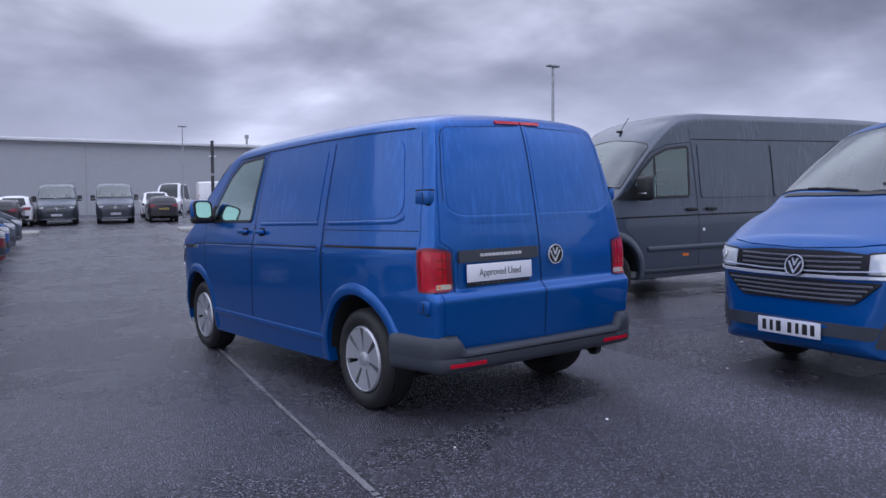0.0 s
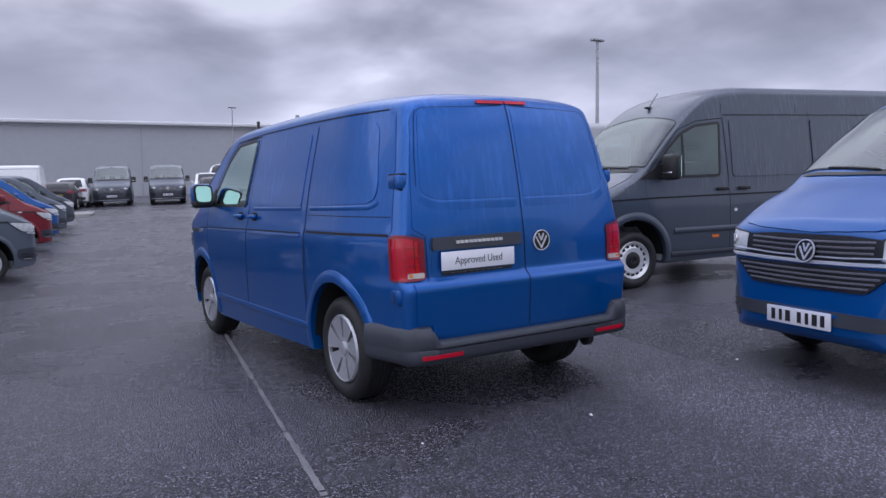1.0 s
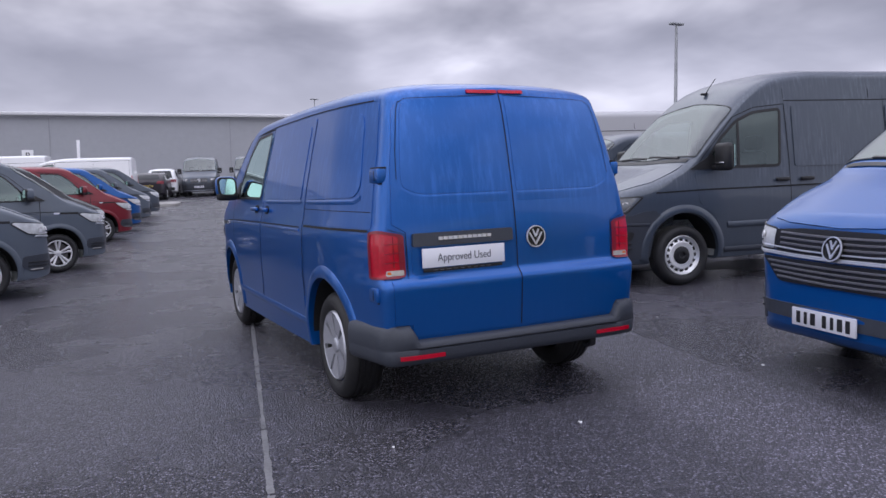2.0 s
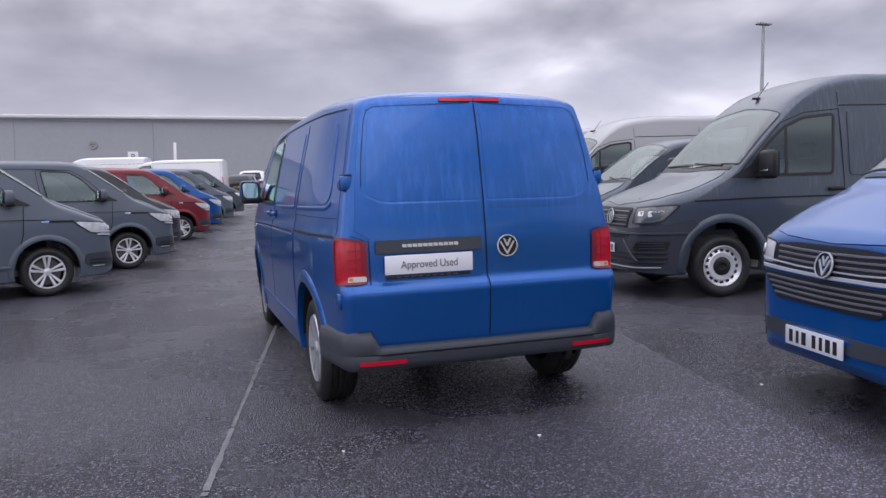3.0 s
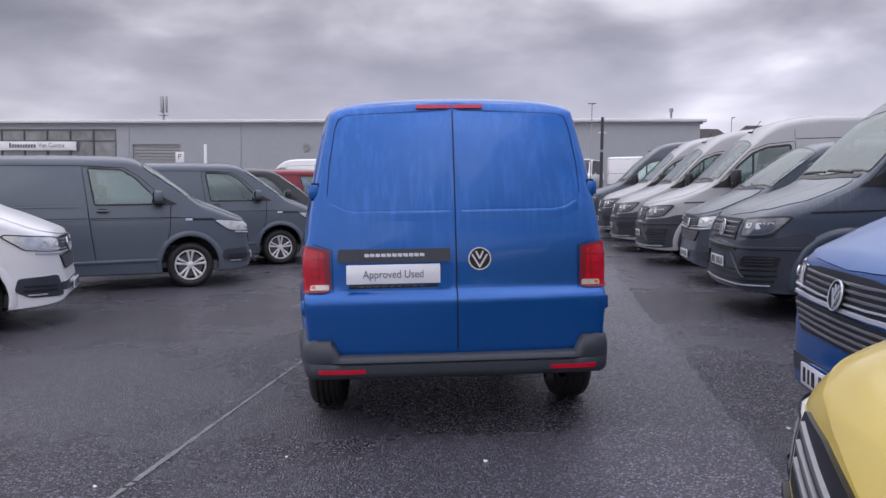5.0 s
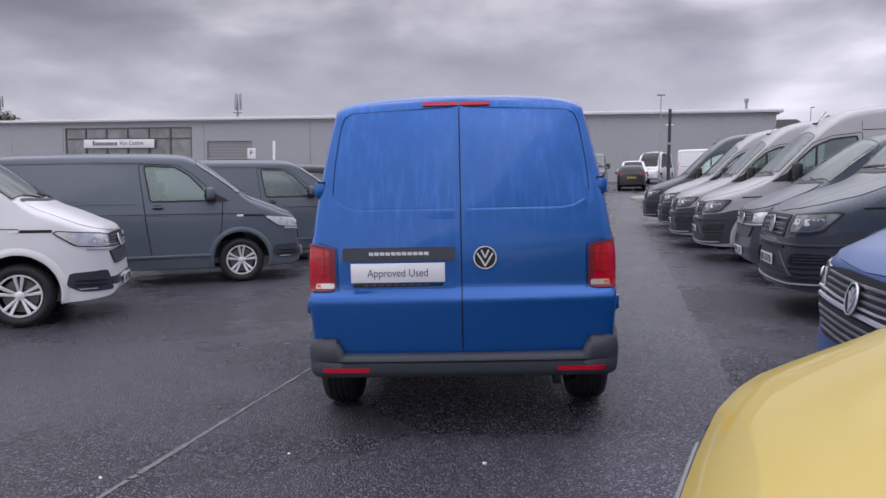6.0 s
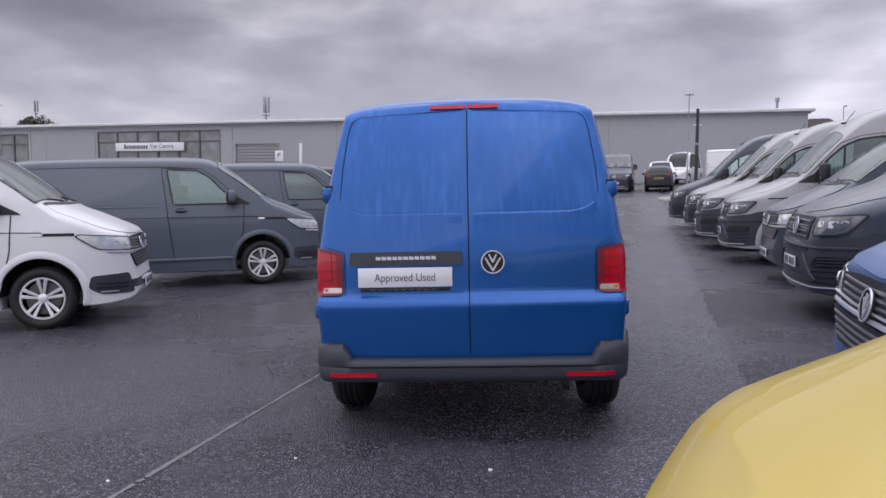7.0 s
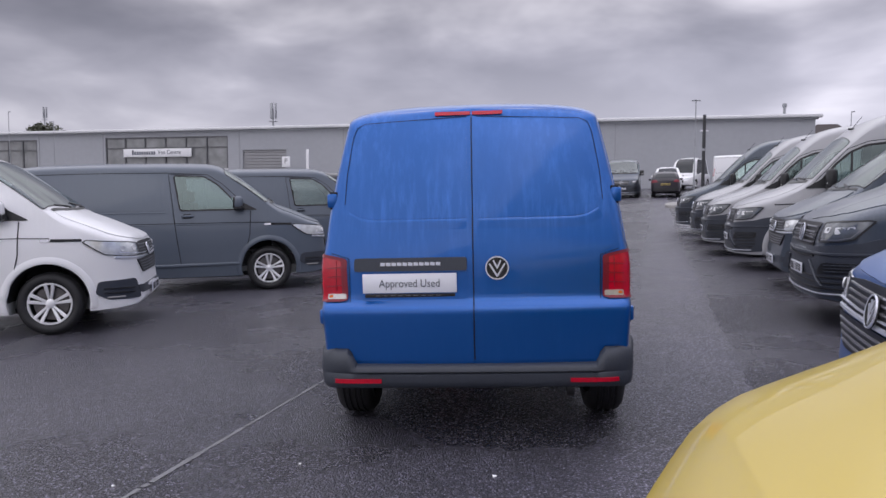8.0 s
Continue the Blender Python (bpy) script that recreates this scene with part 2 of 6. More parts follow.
def anoise(scale, detail=3.0, rough=0.5):
    k = an.new("ShaderNodeTexNoise")
    k.inputs["Scale"].default_value, k.inputs["Detail"].default_value, k.inputs["Roughness"].default_value = scale, detail, rough
    al.new(ac.outputs["Object"], k.inputs["Vector"])
    return k.outputs["Fac"]


def arange(src, a, b, lo, hi, smooth=False):
    k = an.new("ShaderNodeMapRange")
    if smooth:
        k.interpolation_type = "SMOOTHSTEP"
    for key, v in (("From Min", a), ("From Max", b), ("To Min", lo), ("To Max", hi)):
        k.inputs[key].default_value = v
    al.new(src, k.inputs["Value"])
    return k.outputs[0]


def amath(op, a, b):
    k = an.new("ShaderNodeMath")
    k.operation = op
    for i, v in enumerate((a, b)):
        if isinstance(v, (int, float)):
            k.inputs[i].default_value = v
        else:
            al.new(v, k.inputs[i])
    return k.outputs[0]


stone = an.new("ShaderNodeTexVoronoi")
stone.inputs["Scale"].default_value = 92
stone.inputs["Randomness"].default_value = 1.0
al.new(ac.outputs["Object"], stone.inputs["Vector"])
sep = an.new("ShaderNodeSeparateColor")
al.new(stone.outputs["Color"], sep.inputs[0])
speck = arange(sep.outputs[0], 0.40, 1.0, 0.0, 1.0)
damp = arange(amath("ADD", anoise(0.35, 4), amath("MULTIPLY", anoise(1.7, 4), 0.5)), 0.62, 0.92, 0.0, 1.0, True)
pos = an.new("ShaderNodeSeparateXYZ")
al.new(ac.outputs["Object"], pos.inputs[0])
# the resurfaced bay on the right starts along a straight joint in the lot's direction
across = amath("SUBTRACT", amath("MULTIPLY", pos.outputs[0], 0.9808), amath("MULTIPLY", pos.outputs[1], 0.1951))
edge = amath("ADD", across, amath("MULTIPLY", anoise(3.0, 3), 0.10))
bay = arange(edge, 1.70, 1.78, 0.0, 1.0, True)
lane = arange(edge, 0.55, 1.3, 0.0, 1.0, True)
lane = amath("MULTIPLY", lane, amath("SUBTRACT", 1.0, bay))
base = amath("ADD", 0.037, amath("MULTIPLY", amath("MULTIPLY", speck, speck), 0.235))
# dark binder between the stones, with the shade of their relief painted in
base = amath("MULTIPLY", base, arange(stone.outputs["Distance"], 0.22, 0.55, 1.25, 0.40))
base = amath("ADD", base, amath("MULTIPLY", damp, 0.013))
base = amath("MULTIPLY", base, amath("ADD", 1.0, amath("MULTIPLY", bay, 0.12)))
base = amath("MULTIPLY", base, amath("ADD", 1.0, amath("MULTIPLY", lane, 0.60)))
col = an.new("ShaderNodeCombineColor")
al.new(amath("MULTIPLY", base, 1.03), col.inputs[0])
al.new(amath("MULTIPLY", base, 0.99), col.inputs[1])
al.new(amath("MULTIPLY", base, 1.28), col.inputs[2])
al.new(col.outputs[0], ab.inputs["Base Color"])
al.new(amath("SUBTRACT", arange(damp, 0, 1, 0.22, 0.36), amath("SUBTRACT", amath("MULTIPLY", bay, 0.02), amath("MULTIPLY", lane, 0.12))), ab.inputs["Roughness"])
ab.inputs["Specular IOR Level"].default_value = 0.55
abump = an.new("ShaderNodeBump")
abump.inputs["Strength"].default_value, abump.inputs["Distance"].default_value = 1.0, 0.010
al.new(amath("ADD", amath("MULTIPLY", stone.outputs["Distance"], -1.0), amath("MULTIPLY", anoise(45, 3), 0.6)), abump.inputs["Height"])
al.new(abump.outputs[0], ab.inputs["Normal"])

# ---- shape tools ----
from mathutils.bvhtree import BVHTree


def bez(keys):
    """A smooth curve through (place, value) keys: cubic, without overshoot."""
    xs, ys = np.array([k[0] for k in keys], float), np.array([k[1] for k in keys], float)
    d = np.diff(ys) / np.diff(xs)
    m = np.zeros(len(xs))
    m[0], m[-1] = d[0], d[-1]
    for i in range(1, len(xs) - 1):
        m[i] = 0 if d[i - 1] * d[i] <= 0 else 2 * d[i - 1] * d[i] / (d[i - 1] + d[i])

    def f(x):
        x = min(max(x, xs[0]), xs[-1])
        i = int(min(np.searchsorted(xs, x, "right") - 1, len(xs) - 2))
        h = xs[i + 1] - xs[i]
        t = (x - xs[i]) / h
        return float(ys[i] * (1 + 2 * t) * (1 - t) ** 2 + h * m[i] * t * (1 - t) ** 2 + ys[i + 1] * t * t * (3 - 2 * t) + h * m[i + 1] * t * t * (t - 1))
    return f


def add_box(bm, size, at=(0, 0, 0), bevel=0.0, turn=None, seg=2):
    """A box with rounded edges."""
    made = bmesh.ops.create_cube(bm, size=1.0)["verts"]
    bmesh.ops.scale(bm, vec=size, verts=made)
    if bevel:
        edges = list({e for v in made for e in v.link_edges})
        made = list({v for f in bmesh.ops.bevel(bm, geom=edges, offset=bevel, segments=seg, affect="EDGES", profile=0.5)["faces"] for v in f.verts} | {v for v in made if v.is_valid})
    if turn is not None:
        bmesh.ops.transform(bm, matrix=turn, verts=made)
    bmesh.ops.translate(bm, vec=at, verts=made)
    return made


def box_bm(size, at=(0, 0, 0), bevel=0.0, turn=None, seg=2):
    bm = bmesh.new()
    add_box(bm, size, at, bevel, turn, seg)
    return bm


def revolve_bm(profile, n=36, axis="x", closed=False):
    """A profile of (along, radius) turned about an axis."""
    bm = bmesh.new()
    rings = []
    for i in range(n):
        a = 2 * math.pi * i / n
        c, s = math.cos(a), math.sin(a)
        ring = []
        for p, r in profile:
            co = {"x": (p, r * c, r * s), "y": (r * c, p, r * s), "z": (r * c, r * s, p)}[axis]
            ring.append(bm.verts.new(co))
        rings.append(ring)
    k = len(profile)
    for i in range(n):
        a, b = rings[i], rings[(i + 1) % n]
        for j in range(k if closed else k - 1):
            bm.faces.new((a[j], a[(j + 1) % k], b[(j + 1) % k], b[j]))
    bmesh.ops.remove_doubles(bm, verts=bm.verts, dist=1e-5)
    bmesh.ops.recalc_face_normals(bm, faces=bm.faces)
    return bm


def rounded(poly, r, n=4):
    """The polygon with its corners rounded by r (one number, or one for each corner)."""
    out = []
    for i, p in enumerate(poly):
        a, p, b = Vector(poly[i - 1]), Vector(p), Vector(poly[(i + 1) % len(poly)])
        rr = r[i] if isinstance(r, (list, tuple)) else r
        rr = min(rr, 0.45 * (a - p).length, 0.45 * (b - p).length)
        if rr <= 0:
            out.append(tuple(p))
            continue
        s, e = p + (a - p).normalized() * rr, p + (b - p).normalized() * rr
        for k in range(n + 1):
            t = k / n
            out.append(tuple(s * (1 - t) ** 2 + p * 2 * t * (1 - t) + e * t * t))
    return out


RAYS = {"-x": (lambda a, b: (-6, a, b), (1, 0, 0)), "+x": (lambda a, b: (6, a, b), (-1, 0, 0)), "-y": (lambda a, b: (a, -12, b), (0, 1, 0)),
        "+y": (lambda a, b: (a, 12, b), (0, -1, 0)), "+z": (lambda a, b: (a, b, 9), (0, 0, -1))}


def land(tree, side, a, b):
    """Where the point (a, b) of a side view lies on the body, and the way out from it.
    A side given as a number is a nose seen from all round: a is degrees / 100 from straight ahead, about an upright line at that y."""
    if isinstance(side, float):
        t = radians(a * 100)
        o, way = Vector((4 * math.sin(t), side + 4 * math.cos(t), b)), Vector((-math.sin(t), -math.cos(t), 0))
        hit = tree.ray_cast(o, way)
        if hit[0] is None:
            near = tree.find_nearest(o + way * 3.0)
            return near[0], -way
        n = hit[1] if hit[1].dot(way) < 0 else -hit[1]
        return hit[0], (n * 0.6 - way * 0.4).normalized()
    start, way = RAYS[side]
    way = Vector(way)
    hit = tree.ray_cast(Vector(start(a, b)), way)
    if hit[0] is None:
        o = Vector(start(a, b))
        near = tree.find_nearest(o + way * (o.length * 0.9))
        return near[0], -way
    n = hit[1] if hit[1].dot(way) < 0 else -hit[1]
    return hit[0], (n * 0.6 - way * 0.4).normalized()


def patch_bm(tree, side, poly, off=0.004, rim=0.012, step=0.07, bulge=0.0, cuts=()):
    """A panel with a rim, laid on the body: the polygon of a side view, cut into a grid and pressed on the surface."""
    bm = bmesh.new()
    bm.faces.new([bm.verts.new((p[0], p[1], 0)) for p in poly])
    lo = [min(p[k] for p in poly) for k in (0, 1)]
    hi = [max(p[k] for p in poly) for k in (0, 1)]
    for k in (0, 1):
        count = max(1, int((hi[k] - lo[k]) / step))
        for i in range(1, count):
            co, no = [0, 0, 0], [0, 0, 0]
            co[k], no[k] = lo[k] + (hi[k] - lo[k]) * i / count, 1
            bmesh.ops.bisect_plane(bm, geom=bm.verts[:] + bm.edges[:] + bm.faces[:], plane_co=co, plane_no=no, dist=1e-5)
    for v in cuts:
        bmesh.ops.bisect_plane(bm, geom=bm.verts[:] + bm.edges[:] + bm.faces[:], plane_co=(0, v, 0), plane_no=(0, 1, 0), dist=1e-5)
    bmesh.ops.triangulate(bm, faces=[f for f in bm.faces if len(f.verts) > 4])
    border = [e for e in bm.edges if e.is_boundary]
    out = {}
    for v in bm.verts:
        p, n = land(tree, side, v.co.x, v.co.y)
        extra = 0.0
        if bulge:
            fx = (v.co.x - lo[0]) / (hi[0] - lo[0]) * 2 - 1
            fy = (v.co.y - lo[1]) / (hi[1] - lo[1]) * 2 - 1
            extra = bulge * max(0, 1 - fx * fx) * max(0, 1 - fy * fy)
        out[v] = (p, n, extra)
    skirt = bmesh.ops.extrude_edge_only(bm, edges=border)["geom"]
    fresh = [g for g in skirt if isinstance(g, bmesh.types.BMVert)]
    table = {(round(v.co.x, 5), round(v.co.y, 5)): v for v in out}
    for v in fresh:
        p, n, extra = out[table[(round(v.co.x, 5), round(v.co.y, 5))]]
        v.co = p + n * (off - rim)
    for v, (p, n, extra) in out.items():
        v.co = p + n * (off + extra)
    bmesh.ops.recalc_face_normals(bm, faces=bm.faces)
    way = Vector((0, 1 if side < 0 else -1, 0)) if isinstance(side, float) else Vector(RAYS[side][1])
    if sum(f.normal.dot(way) * f.calc_area() for f in bm.faces) > 0:
        bmesh.ops.reverse_faces(bm, faces=bm.faces)
    return bm


def strip_bm(tree, side, line, width=0.007, off=0.003, step=0.05, bm=None):
    """A narrow dark gap that runs over the body along a line of a side view."""
    bm = bm or bmesh.new()
    pts = []
    for a, b in zip(line, line[1:]):
        a, b = Vector(a), Vector(b)
        k = max(1, int((b - a).length / step))
        pts += [a.lerp(b, i / k) for i in range(k)]
    pts.append(Vector(line[-1]))
    last = None
    for i, p in enumerate(pts):
        t = (pts[min(i + 1, len(pts) - 1)] - pts[max(i - 1, 0)]).normalized()
        s = Vector((-t.y, t.x)) * width / 2
        pair = []
        for q in (p - s, p + s):
            c, n = land(tree, side, q.x, q.y)
            pair.append(bm.verts.new(c + n * off))
        if last:
            bm.faces.new((last[0], last[1], pair[1], pair[0]))
        last = pair
    return bm


def bar_on(tree, side, line, width, height, bm=None):
    """A raised rounded bar over the body along a line of a side view."""
    bm = bm or bmesh.new()
    pts = []
    for a, b in zip(line, line[1:]):
        a, b = Vector(a), Vector(b)
        k = max(1, int((b - a).length / 0.05))
        pts += [a.lerp(b, i / k) for i in range(k)]
    pts.append(Vector(line[-1]))
    rings = []
    for i, p in enumerate(pts):
        t = (pts[min(i + 1, len(pts) - 1)] - pts[max(i - 1, 0)]).normalized()
        s = Vector((-t.y, t.x)) * width / 2
        ring = []
        for k, h in ((-1, -0.01), (-1, height * 0.6), (-0.6, height), (0.6, height), (1, height * 0.6), (1, -0.01)):
            q = p + s * k
            c, n = land(tree, side, q.x, q.y)
            ring.append(bm.verts.new(c + n * h))
        rings.append(ring)
    for a, b in zip(rings, rings[1:]):
        for j in range(5):
            bm.faces.new((a[j], a[j + 1], b[j + 1], b[j]))
    for r in (rings[0], rings[-1]):
        bm.faces.new(r)
    bmesh.ops.recalc_face_normals(bm, faces=bm.faces)
    return bm


def moulding_bm(tree, side, line, prof):
    """A shaped moulding along a line of a side view; prof gives (distance to the line's left, height) from edge to edge."""
    bm = bmesh.new()
    pts = []
    for a, b in zip(line, line[1:]):
        a, b = Vector(a), Vector(b)
        k = max(1, int((b - a).length / 0.05))
        pts += [a.lerp(b, i / k) for i in range(k)]
    pts.append(Vector(line[-1]))
    last = None
    for i, p in enumerate(pts):
        t = (pts[min(i + 1, len(pts) - 1)] - pts[max(i - 1, 0)]).normalized()
        s = Vector((-t.y, t.x))
        ring = []
        for d, h in prof:
            q = p + s * d
            c, n = land(tree, side, q.x, q.y)
            ring.append(bm.verts.new(c + n * h))
        if last:
            for j in range(len(prof) - 1):
                bm.faces.new((last[j], last[j + 1], ring[j + 1], ring[j]))
        last = ring
    bmesh.ops.recalc_face_normals(bm, faces=bm.faces)
    if sum(f.normal.dot(Vector(RAYS[side][1])) for f in bm.faces) > 0:
        bmesh.ops.reverse_faces(bm, faces=bm.faces)
    return bm


def mirror(poly):
    return [(-x, y) for x, y in reversed(poly)]


def mesh_of(name, bm, smooth=35):
    me = bpy.data.meshes.new(name)
    bm.to_mesh(me)
    bm.free()
    me.polygons.foreach_set("use_smooth", [True] * len(me.polygons))
    me.set_sharp_from_angle(angle=radians(smooth))
    return me


def text_bm(words, height, depth=0.002, width=None):
    """Lettering in the built-in font, standing in the x-z plane, facing -y, centred."""
    cu = bpy.data.curves.new("lettering", "FONT")
    cu.body, cu.size, cu.align_x, cu.align_y, cu.extrude = words, height, "CENTER", "CENTER", depth
    ob = bpy.data.objects.new("lettering", cu)
    scene.collection.objects.link(ob)
    me = bpy.data.meshes.new_from_object(ob.evaluated_get(bpy.context.evaluated_depsgraph_get()))
    bpy.data.objects.remove(ob)
    bm = bmesh.new()
    bm.from_mesh(me)
    bpy.data.meshes.remove(me)
    if width:
        span = max(v.co.x for v in bm.verts) - min(v.co.x for v in bm.verts)
        bmesh.ops.scale(bm, vec=(width / span, 1, 1), verts=bm.verts)
    bmesh.ops.rotate(bm, matrix=Euler((radians(90), 0, 0)).to_matrix(), verts=bm.verts)
    return bm


class Kit:
    """The parts of one kind of vehicle, to be set out several times in different paint."""

    def __init__(self):
        self.items = []

    def add(self, name, bm, key, parent=-1, label="", at=None, smooth=35):
        me = bm if isinstance(bm, bpy.types.Mesh) else mesh_of(name, bm, smooth)
        self.items.append((name, me, key, parent, label, at or Matrix()))
        return len(self.items) - 1


in_paint = {}


def dressed(me, mat):
    key = (me.name, mat.name)
    if key not in in_paint:
        use = me if not me.materials else me.copy()
        use.materials.clear()
        use.materials.append(mat)
        in_paint[key] = use
    return in_paint[key]


def set_out(kit, name, m, mats, label, category, group="", skip=()):
    root = new(name)
    root.empty_display_size = 0.3
    root.matrix_basis = m
    made, gone = [], set()
    for i, (part_name, me, key, parent, part_label, at) in enumerate(kit.items):
        if part_name in skip or key in skip or parent in gone:
            gone.add(i)
            made.append(None)
            continue
        ob = new(part_name, dressed(me, mats[key]))
        ob.parent = made[parent] if parent >= 0 else root
        ob.matrix_basis = at
        if part_label:
            tagged(ob, part_label)
        made.append(ob)
    return tagged(root, label, category, group)


def part(name, bm, mat, parent=None, label="", at=None, smooth=35):
    me = bm if isinstance(bm, bpy.types.Mesh) else mesh_of(name, bm, smooth)
    if not me.materials:
        me.materials.append(mat)
    ob = new(name, me)
    if parent is not None:
        ob.parent = parent
    if at is not None:
        ob.matrix_basis = at
    if label:
        tagged(ob, label)
    return ob


def thing(name, m, label, category, group="", kind=""):
    ob = new(name)
    ob.empty_display_size = 0.3
    ob.matrix_basis = m
    return tagged(ob, label, category, group, kind)


def loft_bm(stations, section, caps):
    """A closed skin through the half sections at the stations; the two ends are drawn in to their middle line."""
    bm = bmesh.new()
    rings = []

    def ring(half):
        pts = half + [(-x, y, z) for x, y, z in reversed(half[1:-1])]
        rings.append([bm.verts.new(p) for p in pts])
    first, last = section(stations[0]), section(stations[-1])
    for s in (0.0, 0.3, 0.6, 0.85):
        ring([(x * s, y - caps[0] * (1 - s * s), z) for x, y, z in first])
    for y in stations:
        ring(section(y))
    for s in (0.85, 0.6, 0.3, 0.0):
        ring([(x * s, y + caps[1] * (1 - s * s), z) for x, y, z in last])
    for a, b in zip(rings, rings[1:]):
        for j in range(len(a)):
            k = (j + 1) % len(a)
            bm.faces.new((a[j], b[j], b[k], a[k]))
    bmesh.ops.remove_doubles(bm, verts=bm.verts, dist=1e-4)
    bmesh.ops.dissolve_degenerate(bm, edges=bm.edges, dist=1e-5)
    bmesh.ops.recalc_face_normals(bm, faces=bm.faces)
    return bm


def carved(bm, tree, cutters):
    """The skin of bm with the cutters taken out of it, and the inner faces of the cuts."""
    me = bpy.data.meshes.new("solid")
    bm.to_mesh(me)
    ob = new("solid", me)
    tools = []
    for c in cutters:
        cm = bpy.data.meshes.new("cutter")
        c.to_mesh(cm)
        c.free()
        t = new("cutter", cm)
        tools.append(t)
        mod = ob.modifiers.new("cut", "BOOLEAN")
        mod.object, mod.operation, mod.solver = t, "DIFFERENCE", "EXACT"
    bpy.context.view_layer.update()
    out = bpy.data.meshes.new_from_object(ob.evaluated_get(bpy.context.evaluated_depsgraph_get()))
    for o in [ob] + tools:
        bpy.data.objects.remove(o)
    # faces that lie off the old skin are the inside of the cuts
    pair = []
    for inside in (False, True):
        k = bmesh.new()
        k.from_mesh(out)
        drop = []
        for f in k.faces:
            near = tree.find_nearest(f.calc_center_median())
            deep = near[3] > 0.006
            if deep != inside:
                drop.append(f)
        bmesh.ops.delete(k, geom=drop, context="FACES")
        pair.append(k)
    return mesh_of("skin", pair[0], 32), islands(pair[1])


def islands(bm):
    """The loose pieces of bm, each as a mesh of its own, with its middle."""
    left, out = set(bm.faces), []
    while left:
        seed = left.pop()
        group, edge = {seed}, [seed]
        while edge:
            f = edge.pop()
            for e in f.edges:
                for g in e.link_faces:
                    if g in left:
                        left.remove(g)
                        group.add(g)
                        edge.append(g)
        if len(group) < 6:
            continue
        k, table = bmesh.new(), {}
        for f in group:
            for v in f.verts:
                if v not in table:
                    table[v] = k.verts.new(v.co)
            k.faces.new([table[v] for v in f.verts])
        mid = sum((v.co for v in k.verts), Vector()) / len(k.verts)
        out.append((mid, mesh_of("lining", k, 32)))
    bm.free()
    return sorted(out, key=lambda p: tuple(p[0]))


def prism_bm(side, poly, d0, d1):
    """A polygon of a side view, drawn out from depth d0 to d1 along that axis."""
    bm = bmesh.new()
    place = {"x": lambda a, b, d: (d, a, b), "y": lambda a, b, d: (a, d, b), "z": lambda a, b, d: (a, b, d)}[side]
    a = [bm.verts.new(place(*p, d0)) for p in poly]
    b = [bm.verts.new(place(*p, d1)) for p in poly]
    bm.faces.new(a)
    bm.faces.new(b)
    for i in range(len(a)):
        j = (i + 1) % len(a)
        bm.faces.new((a[i], a[j], b[j], b[i]))
    bmesh.ops.recalc_face_normals(bm, faces=bm.faces)
    return bm


def tyre_bm(r=0.335, w=0.215, rim=0.225):
    h = w / 2
    prof = [(-h * 0.75, rim), (-h * 0.95, rim + 0.03), (-h, (r + rim) / 2), (-h * 0.93, r - 0.03), (-h * 0.72, r - 0.006)]
    for x in (-0.45, -0.15, 0.15, 0.45):
        prof += [(h * (x - 0.08), r), (h * (x - 0.05), r - 0.008), (h * (x + 0.05), r - 0.008), (h * (x + 0.08), r)]
    prof += [(h * 0.72, r - 0.006), (h * 0.93, r - 0.03), (h, (r + rim) / 2), (h * 0.95, rim + 0.03), (h * 0.75, rim)]
    return revolve_bm(prof, 48)


def spoke(bm, a0, a1, r0, r1, w0, w1, x0, x1, thick=0.02):
    """One spoke from radius r0 at angle a0 to r1 at a1, in the wheel's plane (x is outward)."""
    ends = []
    for a, r, w, x in ((a0, r0, w0, x0), (a1, r1, w1, x1)):
        u, t = Vector((0, math.cos(a), math.sin(a))), Vector((0, -math.sin(a), math.cos(a)))
        c = u * r
        ring = [bm.verts.new(c + t * (w * k) + Vector((x + d, 0, 0))) for k, d in ((-0.5, -thick), (-0.5, -0.006), (-0.32, 0), (0.32, 0), (0.5, -0.006), (0.5, -thick))]
        ends.append(ring)
    a, b = ends
    for j in range(6):
        k = (j + 1) % 6
        bm.faces.new((a[j], a[k], b[k], b[j]))
    bm.faces.new(a)
    bm.faces.new(list(reversed(b)))


def fan_ring(bm, r0, r1, a0, a1, x0, x1, n=5, thick=0.012):
    """A sector of a disc with thickness."""
    top, low = [], []
    for r, x in ((r0, x0), (r1, x1)):
        top.append([bm.verts.new((x, r * math.cos(a0 + (a1 - a0) * i / n), r * math.sin(a0 + (a1 - a0) * i / n))) for i in range(n + 1)])
        low.append([bm.verts.new((x - thick, r * math.cos(a0 + (a1 - a0) * i / n), r * math.sin(a0 + (a1 - a0) * i / n))) for i in range(n + 1)])
    for i in range(n):
        bm.faces.new((top[0][i], top[1][i], top[1][i + 1], top[0][i + 1]))
        for k in (0, 1):
            bm.faces.new((top[k][i], top[k][i + 1], low[k][i + 1], low[k][i]))
    for i in (0, n):
        bm.faces.new((top[0][i], low[0][i], low[1][i], top[1][i]))


